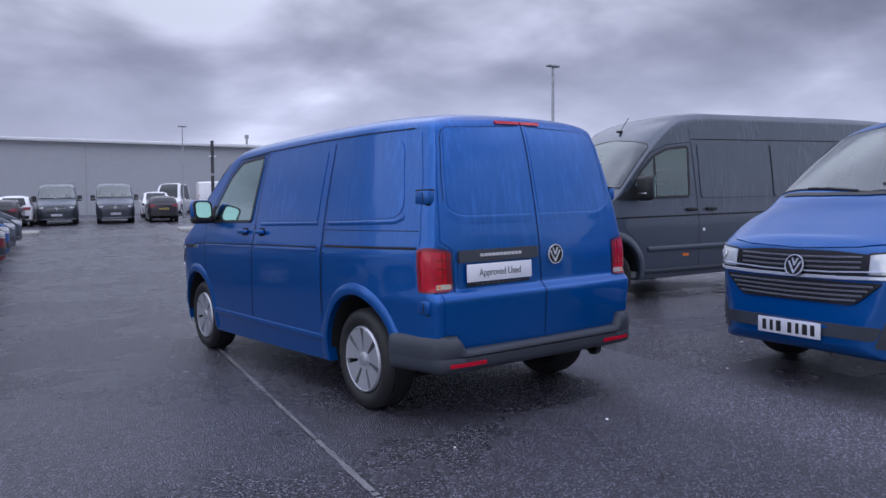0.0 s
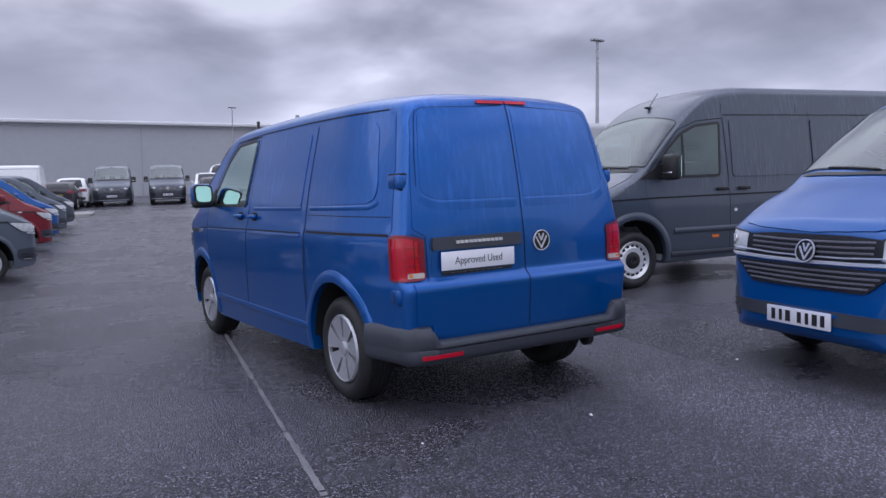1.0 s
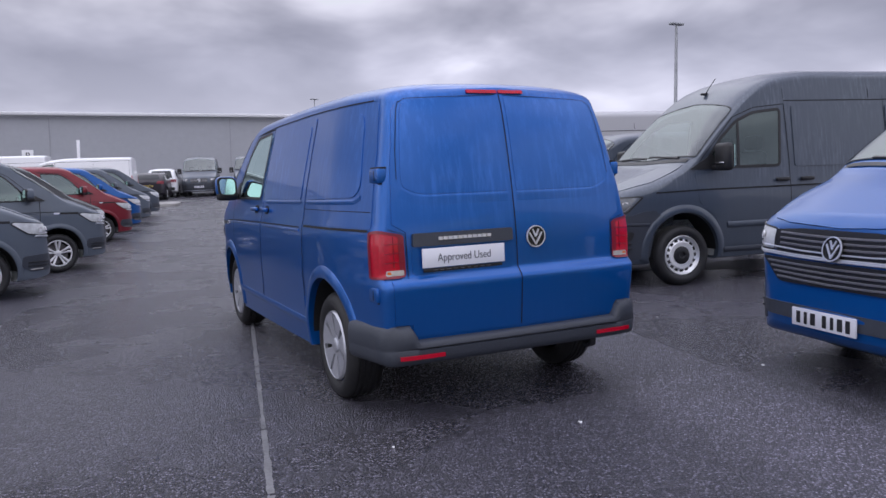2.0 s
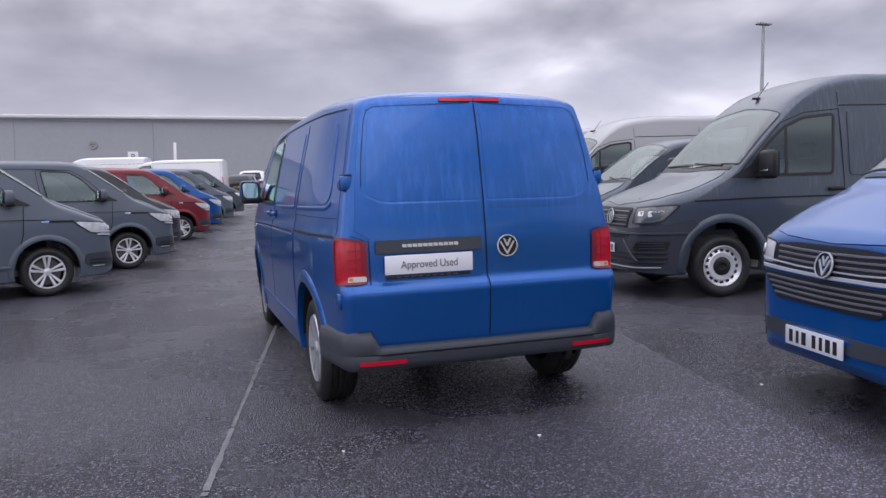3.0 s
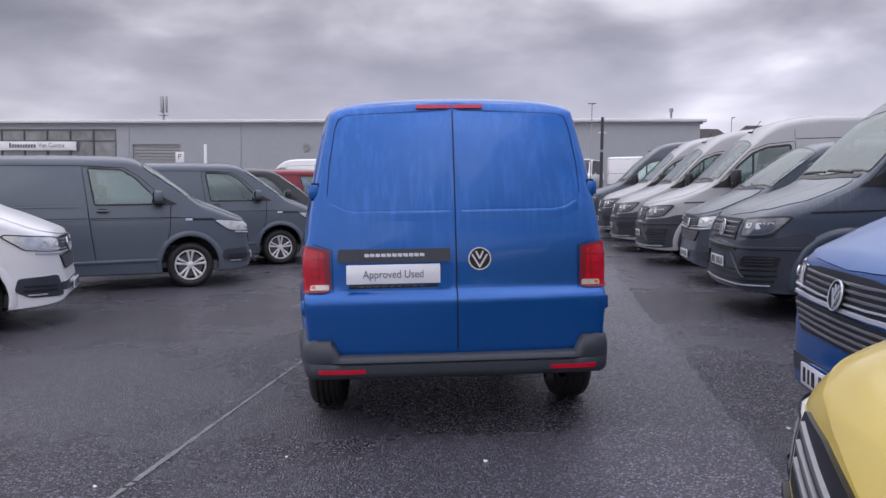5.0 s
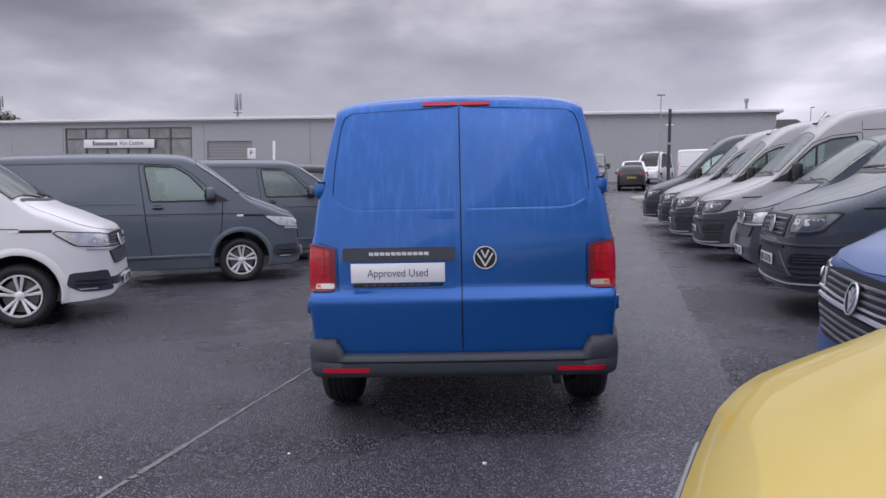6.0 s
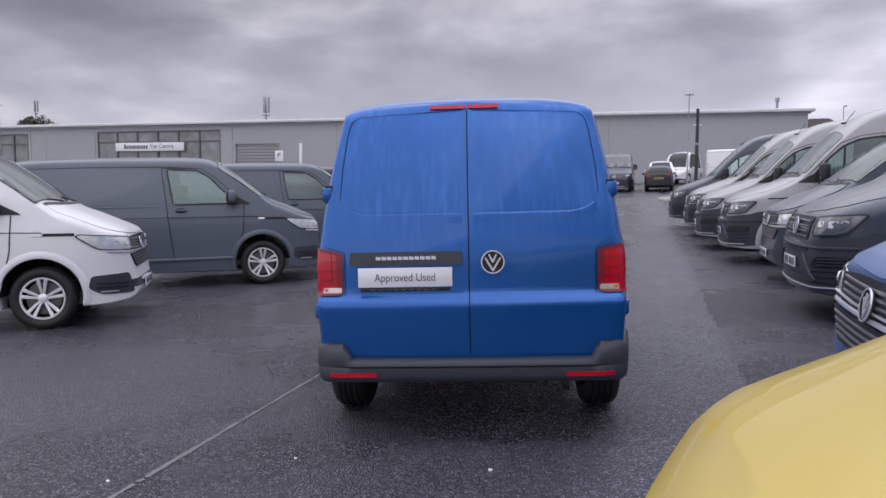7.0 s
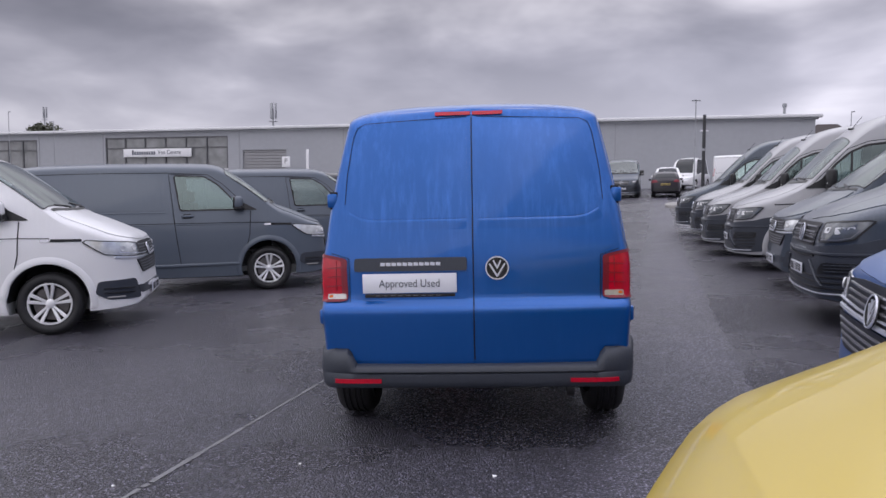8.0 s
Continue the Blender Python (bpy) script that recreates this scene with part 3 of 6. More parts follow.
def add_wheel(kit, style, x, y, z=0.335, r=0.335, w=0.215):
    """A wheel on the kit: tyre, rim dish, face and cap, of three styles: cover, alloy, steel."""
    out = 1 if x > 0 else -1
    at = pose(x - out * w * 0.5, y, z, 0, 0, 0 if out > 0 else 180)
    rim = r * (0.665 if style == 'alloy' else 0.66)
    tyre = kit.add("wheel", tyre_bm(r, w, rim), "tyre", -1, "black rubber tyre", at)
    h = w / 2
    dish = revolve_bm([(h * 0.8, rim + 0.004), (h * 0.55, rim - 0.006), (h * 0.1, rim - 0.02), (-h * 0.3, rim - 0.03), (-h * 0.3, 0.0)], 40)
    kit.add("rim_dish", dish, "rimdark", tyre, "dark inner rim")
    if style == "cover":
        n = 7
        face = revolve_bm([(h * 0.55, 0.03), (h * 0.80, 0.04), (h * 0.84, rim * 0.32), (h * 0.74, rim * 0.32)], 42, "x", True)
        kit.add("wheel_cover", face, "cover", tyre, "silver plastic wheel cover with radial slots")
        ring = revolve_bm([(h * 0.75, rim * 0.925), (h * 0.92, rim * 0.925), (h * 0.95, rim * 0.95), (h * 0.84, rim * 0.995), (h * 0.70, rim * 0.995)], 42, "x", True)
        kit.add("cover_rim", ring, "cover", tyre, "silver plastic cover rim")
        for i in range(n):
            a = 2 * math.pi * i / n + 0.2
            bm = bmesh.new()
            fan_ring(bm, rim * 0.30, rim * 0.935, a - 0.350, a + 0.350, h * 0.82, h * 0.92, 5, 0.03)
            bmesh.ops.recalc_face_normals(bm, faces=bm.faces)
            kit.add("cover_blade", bm, "cover", tyre, "silver plastic blade")
        kit.add("hub_cap", revolve_bm([(h * 0.75, 0.048), (h * 0.88, 0.046), (h * 0.93, 0.036), (h * 0.93, 0.0)], 24), "cover", tyre, "round silver hub cap")
    elif style == "alloy":
        bm = revolve_bm([(h * 0.70, rim - 0.02), (h * 0.86, rim - 0.012), (h * 0.86, rim + 0.002), (h * 0.70, rim + 0.008)], 40)
        face = kit.add("alloy_ring", bm, "rim", tyre, "silver alloy wheel ring")
        for i in range(5):
            a = 2 * math.pi * i / 5 + 0.3
            for s in (-1, 1):
                bm = bmesh.new()
                spoke(bm, a + s * 0.22, a + s * 0.185, 0.045, rim - 0.010, 0.024, 0.040, h * 0.66, h * 0.86)
                kit.add("spoke", bm, "rim", tyre, "silver alloy spoke")
        kit.add("brake_disc", revolve_bm([(h * 0.18, rim * 0.82), (h * 0.22, rim * 0.8), (h * 0.22, 0.05)], 30), "disc", tyre, "steel brake disc")
        kit.add("hub_cap", revolve_bm([(h * 0.5, 0.054), (h * 0.66, 0.050), (h * 0.72, 0.034), (h * 0.72, 0.0)], 24), "rim", tyre, "round silver hub cap")
    else:
        bm = revolve_bm([(h * 0.75, rim + 0.004), (h * 0.85, rim - 0.008), (h * 0.60, rim - 0.03), (h * 0.50, rim * 0.80), (h * 0.66, rim * 0.66), (h * 0.62, rim * 0.45), (h * 0.5, rim * 0.42)], 48)
        kit.add("steel_rim", bm, "rim", tyre, "silver steel rim")
        holes = bmesh.new()
        for i in range(16):
            a = 2 * math.pi * i / 16
            fan_ring(holes, rim * 0.72, rim * 0.84, a - 0.10, a + 0.10, h * 0.64, h * 0.60, 3, 0.03)
        kit.add("vent_holes", holes, "black", tyre, "dark vent holes")
        kit.add("hub_cap", revolve_bm([(h * 0.5, rim * 0.46), (h * 0.70, rim * 0.44), (h * 0.82, rim * 0.30), (h * 0.80, rim * 0.16), (h * 0.70, rim * 0.12), (h * 0.70, 0.0)], 32), "black", tyre, "black hub cover")


def badge_bm(r):
    """A round emblem: a dished disc with a raised ring."""
    bm = revolve_bm([(0.0, r), (-0.010, r), (-0.014, r * 0.93), (-0.012, r * 0.86), (-0.006, r * 0.84), (-0.006, 0)], 32, "y")
    return bm


def add_emblem(kit, at, r, label):
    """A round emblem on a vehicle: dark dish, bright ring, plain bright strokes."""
    em = kit.add("emblem", badge_bm(r), "black", -1, label, at)
    kit.add("emblem_ring", revolve_bm([(-0.008, r * 1.01), (-0.016, r * 1.0), (-0.016, r * 0.90), (-0.008, r * 0.89)], 32, "y", True), "bright", em)
    for drop, w, h in ((0.62, 0.30, 0.62), (0.34, 0.64, 1.06)):
        for s in (-1, 1):
            a, b = Vector((s * w * r, 0, drop * r)), Vector((0, 0, (drop - h) * r))
            mid, d = (a + b) / 2, b - a
            kit.add("emblem_stroke", box_bm((r * 0.15, 0.010, d.length + r * 0.08), (mid.x, -0.008 - 0.001 * s, mid.z), 0.0, Matrix.Rotation(math.atan2(d.x, d.z), 4, "Y")), "bright", em)


def add_plate_bars(kit, plate, y, z, seed):
    """Plain dark bars in place of a registration."""
    for i in range(7):
        x = (i - 3) * 0.062 + (0.016 if i > 3 else -0.016)
        kit.add("plate_bar", box_bm((0.026 + 0.007 * ((i * 7 + seed) % 3), 0.002, 0.074), (x, y, z)), "ink", plate)



# ---- vehicles ----
def well_cutter(x0, x1, y, z, r):
    bm = revolve_bm([(x0, 0), (x0, r), (x1, r), (x1, 0)], 40)
    bmesh.ops.translate(bm, vec=(0, y, z), verts=bm.verts)
    return bm


def liner_bm(x0, x1, y, z, r):
    """The dark inner lining of a wheel arch: an open drum."""
    bm = revolve_bm([(x1, r), (x0, r), (x0, 0.0)], 40)
    bmesh.ops.delete(bm, geom=[v for v in bm.verts if v.co.z < -0.03], context="VERTS")
    bmesh.ops.translate(bm, vec=(0, y, z), verts=bm.verts)
    return bm


def flare_bm(tree, side, cy, cz, r, size=1.0):
    """A wheel-arch flare: a moulded lip that runs round the opening and falls away to the body."""
    bm = bmesh.new()
    way = 1 if side == "+x" else -1
    last = None
    for i in range(49):
        a = radians(-14 + 208 * i / 48)
        ring = []
        for dr, off in ((-0.003, -0.05), (-0.003, 0.012), (0.008, 0.016), (0.030, 0.016), (0.052, 0.010), (0.070, 0.003), (0.078, -0.010)):
            rad = r + dr * size
            c, n = land(tree, side, cy + rad * math.cos(a), max(0.27, cz + rad * math.sin(a)))
            ring.append(bm.verts.new((c.x + way * off * size, c.y, c.z)))
        if last:
            for j in range(6):
                bm.faces.new((last[j], last[j + 1], ring[j + 1], ring[j]))
        last = ring
    bmesh.ops.dissolve_degenerate(bm, edges=bm.edges, dist=1e-4)
    bmesh.ops.recalc_face_normals(bm, faces=bm.faces)
    if sum(f.normal.x * f.calc_area() for f in bm.faces) * way < 0:
        bmesh.ops.reverse_faces(bm, faces=bm.faces)
    return bm


# heights of the flank's points, as shares; closer together at the crease below the tail lamps
LEVELS = [0.0, 0.05, 0.10, 0.15, 0.185, 0.205, 0.225, 0.24, 0.252, 0.262, 0.272, 0.283, 0.295, 0.32, 0.36, 0.41, 0.455, 0.475, 0.50, 0.55, 0.61, 0.68, 0.75, 0.83, 0.92, 1.0]


def section_maker(width, prof, top, low, corner, lean, power=2.7):
    """Half sections of a van: width by place, flank by height, roof line, underside, roof corner's height, and the lean of the tail."""
    def section(y):
        w, zt, zb = width(y), top(y), low(y)
        zr = zt - corner(y)
        half = [(0, y, zb), (w * 0.5, y, zb), (w * prof(zb) - 0.05, y, zb)]
        for f in LEVELS:
            z = zb + 0.015 + (zr - zb - 0.015) * f
            half.append((w * prof(z), y, z))
        xe, h = half[-1][0], zt - zr
        for i in range(1, 13):
            a = math.pi / 2 * i / 12
            half.append((xe * math.cos(a) ** (2 / power) if i < 12 else 0.0, y, zr + h * math.sin(a) ** (2 / power)))
        return [(x, py + lean(py, z), z) for x, py, z in half]
    return section


def smooth_step(t):
    t = min(max(t, 0), 1)
    return t * t * (3 - 2 * t)


def van_kit(style, lift=0.0, short_lamps=False):
    """A medium panel van, 4.8 m long. The rear axle is at y = 0, the nose points to +y."""
    kit = Kit()
    width = bez([(-0.70, 0.808), (-0.696, 0.828), (-0.682, 0.843), (-0.655, 0.853), (-0.6, 0.863), (-0.52, 0.877), (-0.3, 0.910), (0, 0.936), (2.6, 0.948), (3.2, 0.938), (3.45, 0.908), (3.62, 0.855), (3.75, 0.78), (3.83, 0.695), (3.88, 0.61), (3.90, 0.56), (3.912, 0.50)])
    prof = bez([(0.2, 0.955), (0.36, 0.972), (0.46, 0.985), (0.56, 0.987), (0.8, 1.0), (1.03, 1.0), (1.08, 0.992), (1.11, 0.980), (1.25, 0.958), (1.5, 0.905), (1.75, 0.845), (1.98, 0.795)])
    roof = bez([(-0.70, 1.886), (-0.685, 1.902), (-0.65, 1.918), (-0.58, 1.930), (-0.45, 1.939), (0, 1.952), (0.8, 1.960), (1.7, 1.952), (2.05, 1.94), (2.2, 1.922), (2.32, 1.885), (2.45, 1.81), (2.73, 1.625), (2.95, 1.465), (3.1, 1.345), (3.17, 1.30), (3.35, 1.228), (3.5, 1.163), (3.62, 1.107), (3.70, 1.072), (3.76, 1.046), (3.80, 1.022), (3.832, 0.982), (3.852, 0.91), (3.866, 0.80), (3.880, 0.68), (3.900, 0.56), (3.912, 0.47)])
    def top(y):
        return roof(y) + lift * smooth_step((3.1 - y) / 0.9)
    low = bez([(-0.70, 0.46), (-0.6, 0.42), (-0.4, 0.36), (0.5, 0.25), (3.3, 0.225), (3.6, 0.23), (3.83, 0.255), (3.88, 0.28), (3.912, 0.33)])
    corner = bez([(-0.70, 0.10), (-0.5, 0.125), (1.9, 0.14), (2.15, 0.135), (2.45, 0.13), (3.0, 0.13), (3.3, 0.14), (3.55, 0.14), (3.75, 0.11), (3.85, 0.12), (3.912, 0.06)])
    tilt = bez([(0.3, -0.005), (0.55, -0.035), (0.70, -0.048), (0.765, -0.053), (0.784, -0.051), (0.795, -0.042), (0.826, -0.010), (0.838, -0.005), (1.0, 0.0), (1.25, 0.03), (1.5, 0.075), (1.75, 0.13), (1.92, 0.19)])
    section = section_maker(width, prof, top, low, corner, lambda y, z: tilt(z) * smooth_step((0.5 - y) / 1.15))
    ys = [-0.70, -0.697, -0.692, -0.684, -0.67, -0.645, -0.61, -0.55, -0.47, -0.38, -0.25, -0.1, 0.15, 0.45, 0.8, 1.2, 1.6, 1.85, 2.0, 2.1, 2.2, 2.3, 2.4, 2.5, 2.65, 2.8, 2.95, 3.03, 3.1, 3.16, 3.24, 3.33, 3.42, 3.52, 3.6, 3.66, 3.71, 3.755, 3.79, 3.815, 3.835, 3.85, 3.865, 3.88, 3.89, 3.90, 3.907, 3.912]
    skin = loft_bm(ys, section, (0.025, 0.02))
    tree = BVHTree.FromBMesh(skin)
    AXLES = (0.0, 3.0)
    cut = [well_cutter(s * 0.60, s * 1.2, y, 0.36, 0.412) for s in (-1, 1) for y in AXLES]
    side_glass = rounded([(1.735, 1.25), (2.60, 1.25), (2.58, 1.31), (2.28, 1.635), (2.09, 1.755), (1.655, 1.775)], 0.04)
    screen = rounded([(-0.885, 3.00), (0.0, 3.10), (0.885, 3.00), (0.790, 2.395), (0.0, 2.340), (-0.790, 2.395)], [0.04, 0, 0.04, 0.03, 0, 0.03])
    inner = section_maker(lambda y: width(y) - 0.05, prof, lambda y: top(y) - 0.045, lambda y: 0.62, lambda y: 0.09, lambda y, z: 0)
    cut.append(loft_bm([1.58, 1.8, 2.1, 2.3, 2.6, 2.85, 3.05], inner, (0.0, 0.0)))
    cut += [prism_bm("x", side_glass, s * 0.55, s * 1.3) for s in (-1, 1)]
    cut.append(prism_bm("z", screen, 1.18, 2.3))
    body, hollow = carved(skin, tree, cut)
    skin.free()
    b = kit.add("body", body, "paint")
    for mid, me in hollow:
        kit.add("cab_lining" if abs(mid.x) < 0.3 else "arch_lining", me, "lining" if abs(mid.x) < 0.3 else "well", b)
    for s in (-1, 1):
        side = "+x" if s > 0 else "-x"
        for y in AXLES:
            kit.add("wheel_arch", liner_bm(s * 0.60, s * 0.90, y, 0.36, 0.408), "well", b, "black wheel arch lining")
            kit.add("arch_lip", flare_bm(tree, side, y, 0.36, 0.412), "paint", b)
            add_wheel(kit, style, s * 0.900, y, 0.335, 0.335, 0.235)
        # side panels: cab door, load door or panel, rear quarter
        cab = kit.add("cab_door", patch_bm(tree, side, rounded([(1.74, 0.40), (2.60, 0.40), (2.66, 0.62), (2.72, 0.85), (2.75, 1.235), (1.645, 1.235)], 0.04), 0.004, 0.02), "paint")
        glass = side_glass
        kit.add("door_gap", strip_bm(tree, side, [(1.64, 1.235), (1.58, 1.80), (2.13, 1.785), (2.34, 1.65), (2.76, 1.24)], 0.008, 0.004), "gap", cab)
        kit.add("door_gap", strip_bm(tree, side, [(1.640, 1.225), (1.668, 0.90), (1.722, 0.42)], 0.011, 0.0055), "gap", cab)
        kit.add("door_gap", strip_bm(tree, side, [(2.757, 1.225), (2.732, 0.86), (2.668, 0.62)], 0.010, 0.0055), "gap", cab)
        win = kit.add("cab_window", patch_bm(tree, side, glass, 0.007, 0.008), "glass", cab, "greenish side window")
        kit.add("window_seal", strip_bm(tree, side, glass + [glass[0]], 0.022, 0.0095), "black", win, "black rubber seal")
        ledge = ((0.008, 0.0045), (0.003, 0.0085), (-0.003, 0.0090), (-0.010, 0.0082), (-0.022, 0.0045))
        if s < 0:
            load = kit.add("load_door", patch_bm(tree, side, rounded([(0.46, 0.40), (1.72, 0.40), (1.625, 1.2), (1.565, 1.79), (0.43, 1.795), (0.44, 1.1)], 0.03), 0.004, 0.02), "paint")
            kit.add("upper_panel", patch_bm(tree, side, rounded([(0.50, 1.25), (1.50, 1.25), (1.46, 1.735), (0.48, 1.745)], 0.04), 0.008, 0.006), "paint", load)
            rear = kit.add("rear_quarter", patch_bm(tree, side, rounded([(-0.60, 1.095), (0.415, 1.095), (0.405, 1.795), (-0.50, 1.80), (-0.56, 1.5)], 0.02), 0.003, 0.02), "paint")
            kit.add("upper_panel", patch_bm(tree, side, rounded([(-0.48, 1.27), (0.37, 1.25), (0.36, 1.755), (-0.38, 1.76)], [0.12, 0.03, 0.03, 0.1]), 0.007, 0.006), "paint", rear)
            kit.add("panel_bead", moulding_bm(tree, side, [(-0.47, 1.275), (-0.40, 1.248), (0.38, 1.240)], ledge), "paint", rear)
            kit.add("panel_bead", moulding_bm(tree, side, [(0.50, 1.240), (1.52, 1.232)], ledge), "paint", load)
            kit.add("panel_gap", strip_bm(tree, side, [(0.418, 1.79), (0.428, 1.10), (0.448, 0.60)], 0.006, 0.0055), "gap", b)
        else:
            load = kit.add("load_panel", patch_bm(tree, side, rounded([(0.46, 0.40), (1.72, 0.40), (1.625, 1.2), (1.565, 1.79), (-0.50, 1.80), (-0.56, 1.5), (-0.60, 1.095), (0.44, 1.095)], 0.02), 0.004, 0.02), "paint")
            kit.add("upper_panel", patch_bm(tree, side, rounded([(-0.46, 1.27), (1.50, 1.25), (1.46, 1.735), (-0.36, 1.755)], [0.10, 0.04, 0.04, 0.09]), 0.008, 0.005), "paint", load)
            kit.add("panel_bead", moulding_bm(tree, side, [(-0.47, 1.275), (-0.40, 1.248), (1.52, 1.232)], ledge), "paint", load)
        kit.add("sliding_rail", strip_bm(tree, side, [(-0.58, 1.082), (0.40, 1.078)], 0.014, 0.006), "gap", b, "dark sliding door rail")
        kit.add("belt_gap", strip_bm(tree, side, [(0.47, 1.066), (1.63, 1.060)], 0.009, 0.0065), "gap", load, "thin dark belt line")
        kit.add("crease", bar_on(tree, side, [(0.47, 1.045), (1.60, 1.042)], 0.016, 0.009), "paint", load)
        kit.add("belt_gap", strip_bm(tree, side, [(1.64, 1.060), (2.73, 1.048), (3.05, 1.036)], 0.009, 0.0065), "gap", cab, "thin dark belt line")
        kit.add("crease", bar_on(tree, side, [(1.66, 1.042), (2.70, 1.030)], 0.016, 0.009), "paint", cab)
        kit.add("panel_gap", strip_bm(tree, side, [(0.42, 1.190), (-0.58, 1.186)], 0.004, 0.0055), "gap", b)
        kit.add("roof_gutter", strip_bm(tree, side, [(-0.45, 1.815), (0.6, 1.825), (1.6, 1.815), (2.05, 1.79)], 0.007, 0.004), "gap", b, "dark roof gutter")
        kit.add("sill", bar_on(tree, side, [(0.44, 0.425), (2.56, 0.43)], 0.05, 0.016), "paint", b)
        for hy in ((1.84,) if s > 0 else (1.84, 1.49)):
            p, n = land(tree, side, hy, 1.165)
            h = kit.add("door_handle", box_bm((0.035, 0.17, 0.032), (p.x + s * 0.028, hy, 1.165), 0.012), "paint", cab if hy > 1.6 else load)
            kit.add("handle_recess", patch_bm(tree, side, rounded([(hy - 0.07, 1.13), (hy + 0.06, 1.13), (hy + 0.06, 1.195), (hy - 0.07, 1.195)], 0.03), 0.006, 0.006), "gap", h)
        # mirror on its foot
        foot = kit.add("mirror_foot", patch_bm(tree, side, rounded([(2.53, 1.24), (2.86, 1.235), (2.56, 1.40)], 0.03), 0.012, 0.02), "black", cab, "black mirror foot")
        m = kit.add("door_mirror", box_bm((0.19, 0.14, 0.18), (s * 1.025, 2.58, 1.36), 0.05, None, 3), "mirrorcap", cab, "door mirror housing")
        kit.add("mirror_base", box_bm((0.18, 0.13, 0.09), (s * 1.02, 2.585, 1.278), 0.03, None, 3), "black", m, "black lower mirror shell")
        oval = [(s * 0.940, 1.27), (s * 1.105, 1.275), (s * 1.115, 1.42), (s * 1.09, 1.445), (s * 0.945, 1.44)]
        kit.add("mirror_rim", prism_bm("y", rounded(oval, 0.05), 2.506, 2.54), "black", m, "black mirror rim")
        kit.add("mirror_glass", prism_bm("y", rounded([(1.025 * s + (x - 1.025 * s) * 0.80, 1.357 + (z - 1.357) * 0.82) for x, z in oval], 0.04), 2.501, 2.51), "mirror", m, "mirror glass")
        kit.add("mirror_arm", box_bm((0.18, 0.08, 0.05), (s * 0.91, 2.62, 1.27), 0.015), "black", m)
        # side repeater and badge line near the nose
        kit.add("side_trim", patch_bm(tree, side, rounded([(3.05, 0.998), (3.36, 0.992), (3.36, 1.022), (3.06, 1.030)], 0.01), 0.005, 0.006), "black", b, "black trim strip")
        kit.add("side_emblem", patch_bm(tree, side, rounded([(2.95, 1.000), (3.05, 0.998), (3.05, 1.028), (2.96, 1.032)], 0.012), 0.007, 0.006), "chrome", b, "small bright emblem plate")
        # rear lamp, wrapped round the corner
        lampy = rounded([(s * 1.256, 0.828), (s * 1.155, 0.828), (s * 1.15, 1.072), (s * 1.20, 1.082), (s * 1.25, 1.055)], 0.012)
        lamp = kit.add("rear_lamp", patch_bm(tree, -0.2, lampy, 0.004, 0.02, 0.012, 0.003), "redlens", -1, "red rear lamp")
        for i in range(3):
            z = 0.905 + i * 0.05
            kit.add("lens_rib", bar_on(tree, "-y", [(s * 0.712, z + 0.010), (s * 0.816, z + 0.004)], 0.004, 0.0090), "darklens", lamp, "dark red lens rib")
        for x in (0.765,):
            kit.add("lens_rib", bar_on(tree, "-y", [(s * x, 0.885), (s * x, 1.05)], 0.004, 0.0090), "darklens", lamp, "dark red lens rib")
        kit.add("reversing_lens", patch_bm(tree, "-y", rounded([(s * 0.71, 0.838), (s * 0.815, 0.838), (s * 0.812, 0.868), (s * 0.71, 0.868)], 0.008), 0.0092, 0.012, 0.03), "clearlens", lamp, "clear reversing lens")
        kit.add("indicator_lens", patch_bm(tree, "-y", rounded([(s * 0.785, 0.846), (s * 0.808, 0.846), (s * 0.806, 0.862), (s * 0.785, 0.862)], 0.006), 0.0108, 0.006, 0.03), "amber", lamp, "amber indicator lens")
        kit.add("lamp_border", strip_bm(tree, -0.2, lampy + [lampy[0]], 0.014, 0.0085, 0.02), "darklens", lamp, "dark red lamp border")
        kit.add("lamp_seal", strip_bm(tree, "-y", [(s * 0.688, 0.82), (s * 0.692, 1.06), (s * 0.79, 1.092)], 0.004, 0.008), "gap", lamp)
        # rear door hinges
        for z, px, py in ((1.385, 0.798, -0.590), (0.735, 0.852, -0.640)):
            hinge = kit.add("door_hinge", box_bm((0.060, 0.116, 0.082), (s * (px - 0.010), py, z), 0.012), "paint", -1)
            kit.add("hinge_gap", box_bm((0.044, 0.120, 0.098), (s * (px - 0.018), py + 0.008, z), 0.004), "gap", hinge)
            kit.add("hinge_pin", box_bm((0.006, 0.012, 0.056), (s * (px + 0.018), py - 0.012, z), 0.002), "gap", hinge)
    # the two rear doors
    for s, x0, x1 in ((-1, -0.745, -0.006), (1, 0.006, 0.745)):
        a, c = (x0, x1) if s < 0 else (x1, x0)       # a: hinge side, c: middle
        poly = [(c, 0.490), (a * 0.905, 0.495), (a * 0.915, 0.565), (s * 0.782, 0.575), (s * 0.79, 0.81), (s * 0.685, 0.815), (s * 0.685, 1.07), (s * 0.765, 1.12), (s * 0.74, 1.42), (s * 0.69, 1.74), (s * 0.65, 1.80), (c, 1.842)]
        door = kit.add("rear_door", patch_bm(tree, "-y", poly, 0.006, 0.02, 0.06, 0.0, (0.755, 0.772, 0.784, 0.793, 0.802, 0.812, 0.822, 0.830, 0.838)), "paint")
        pane = rounded([(c + s * 0.022, 1.275), (s * 0.58, 1.275), (s * 0.69, 1.315), (s * 0.665, 1.60), (s * 0.635, 1.795), (c + s * 0.022, 1.825)], [0.02, 0.10, 0.06, 0.05, 0.06, 0.02], 6)
        kit.add("upper_panel", patch_bm(tree, "-y", pane, 0.0085, 0.004, 0.06, 0.006), "paint", door)
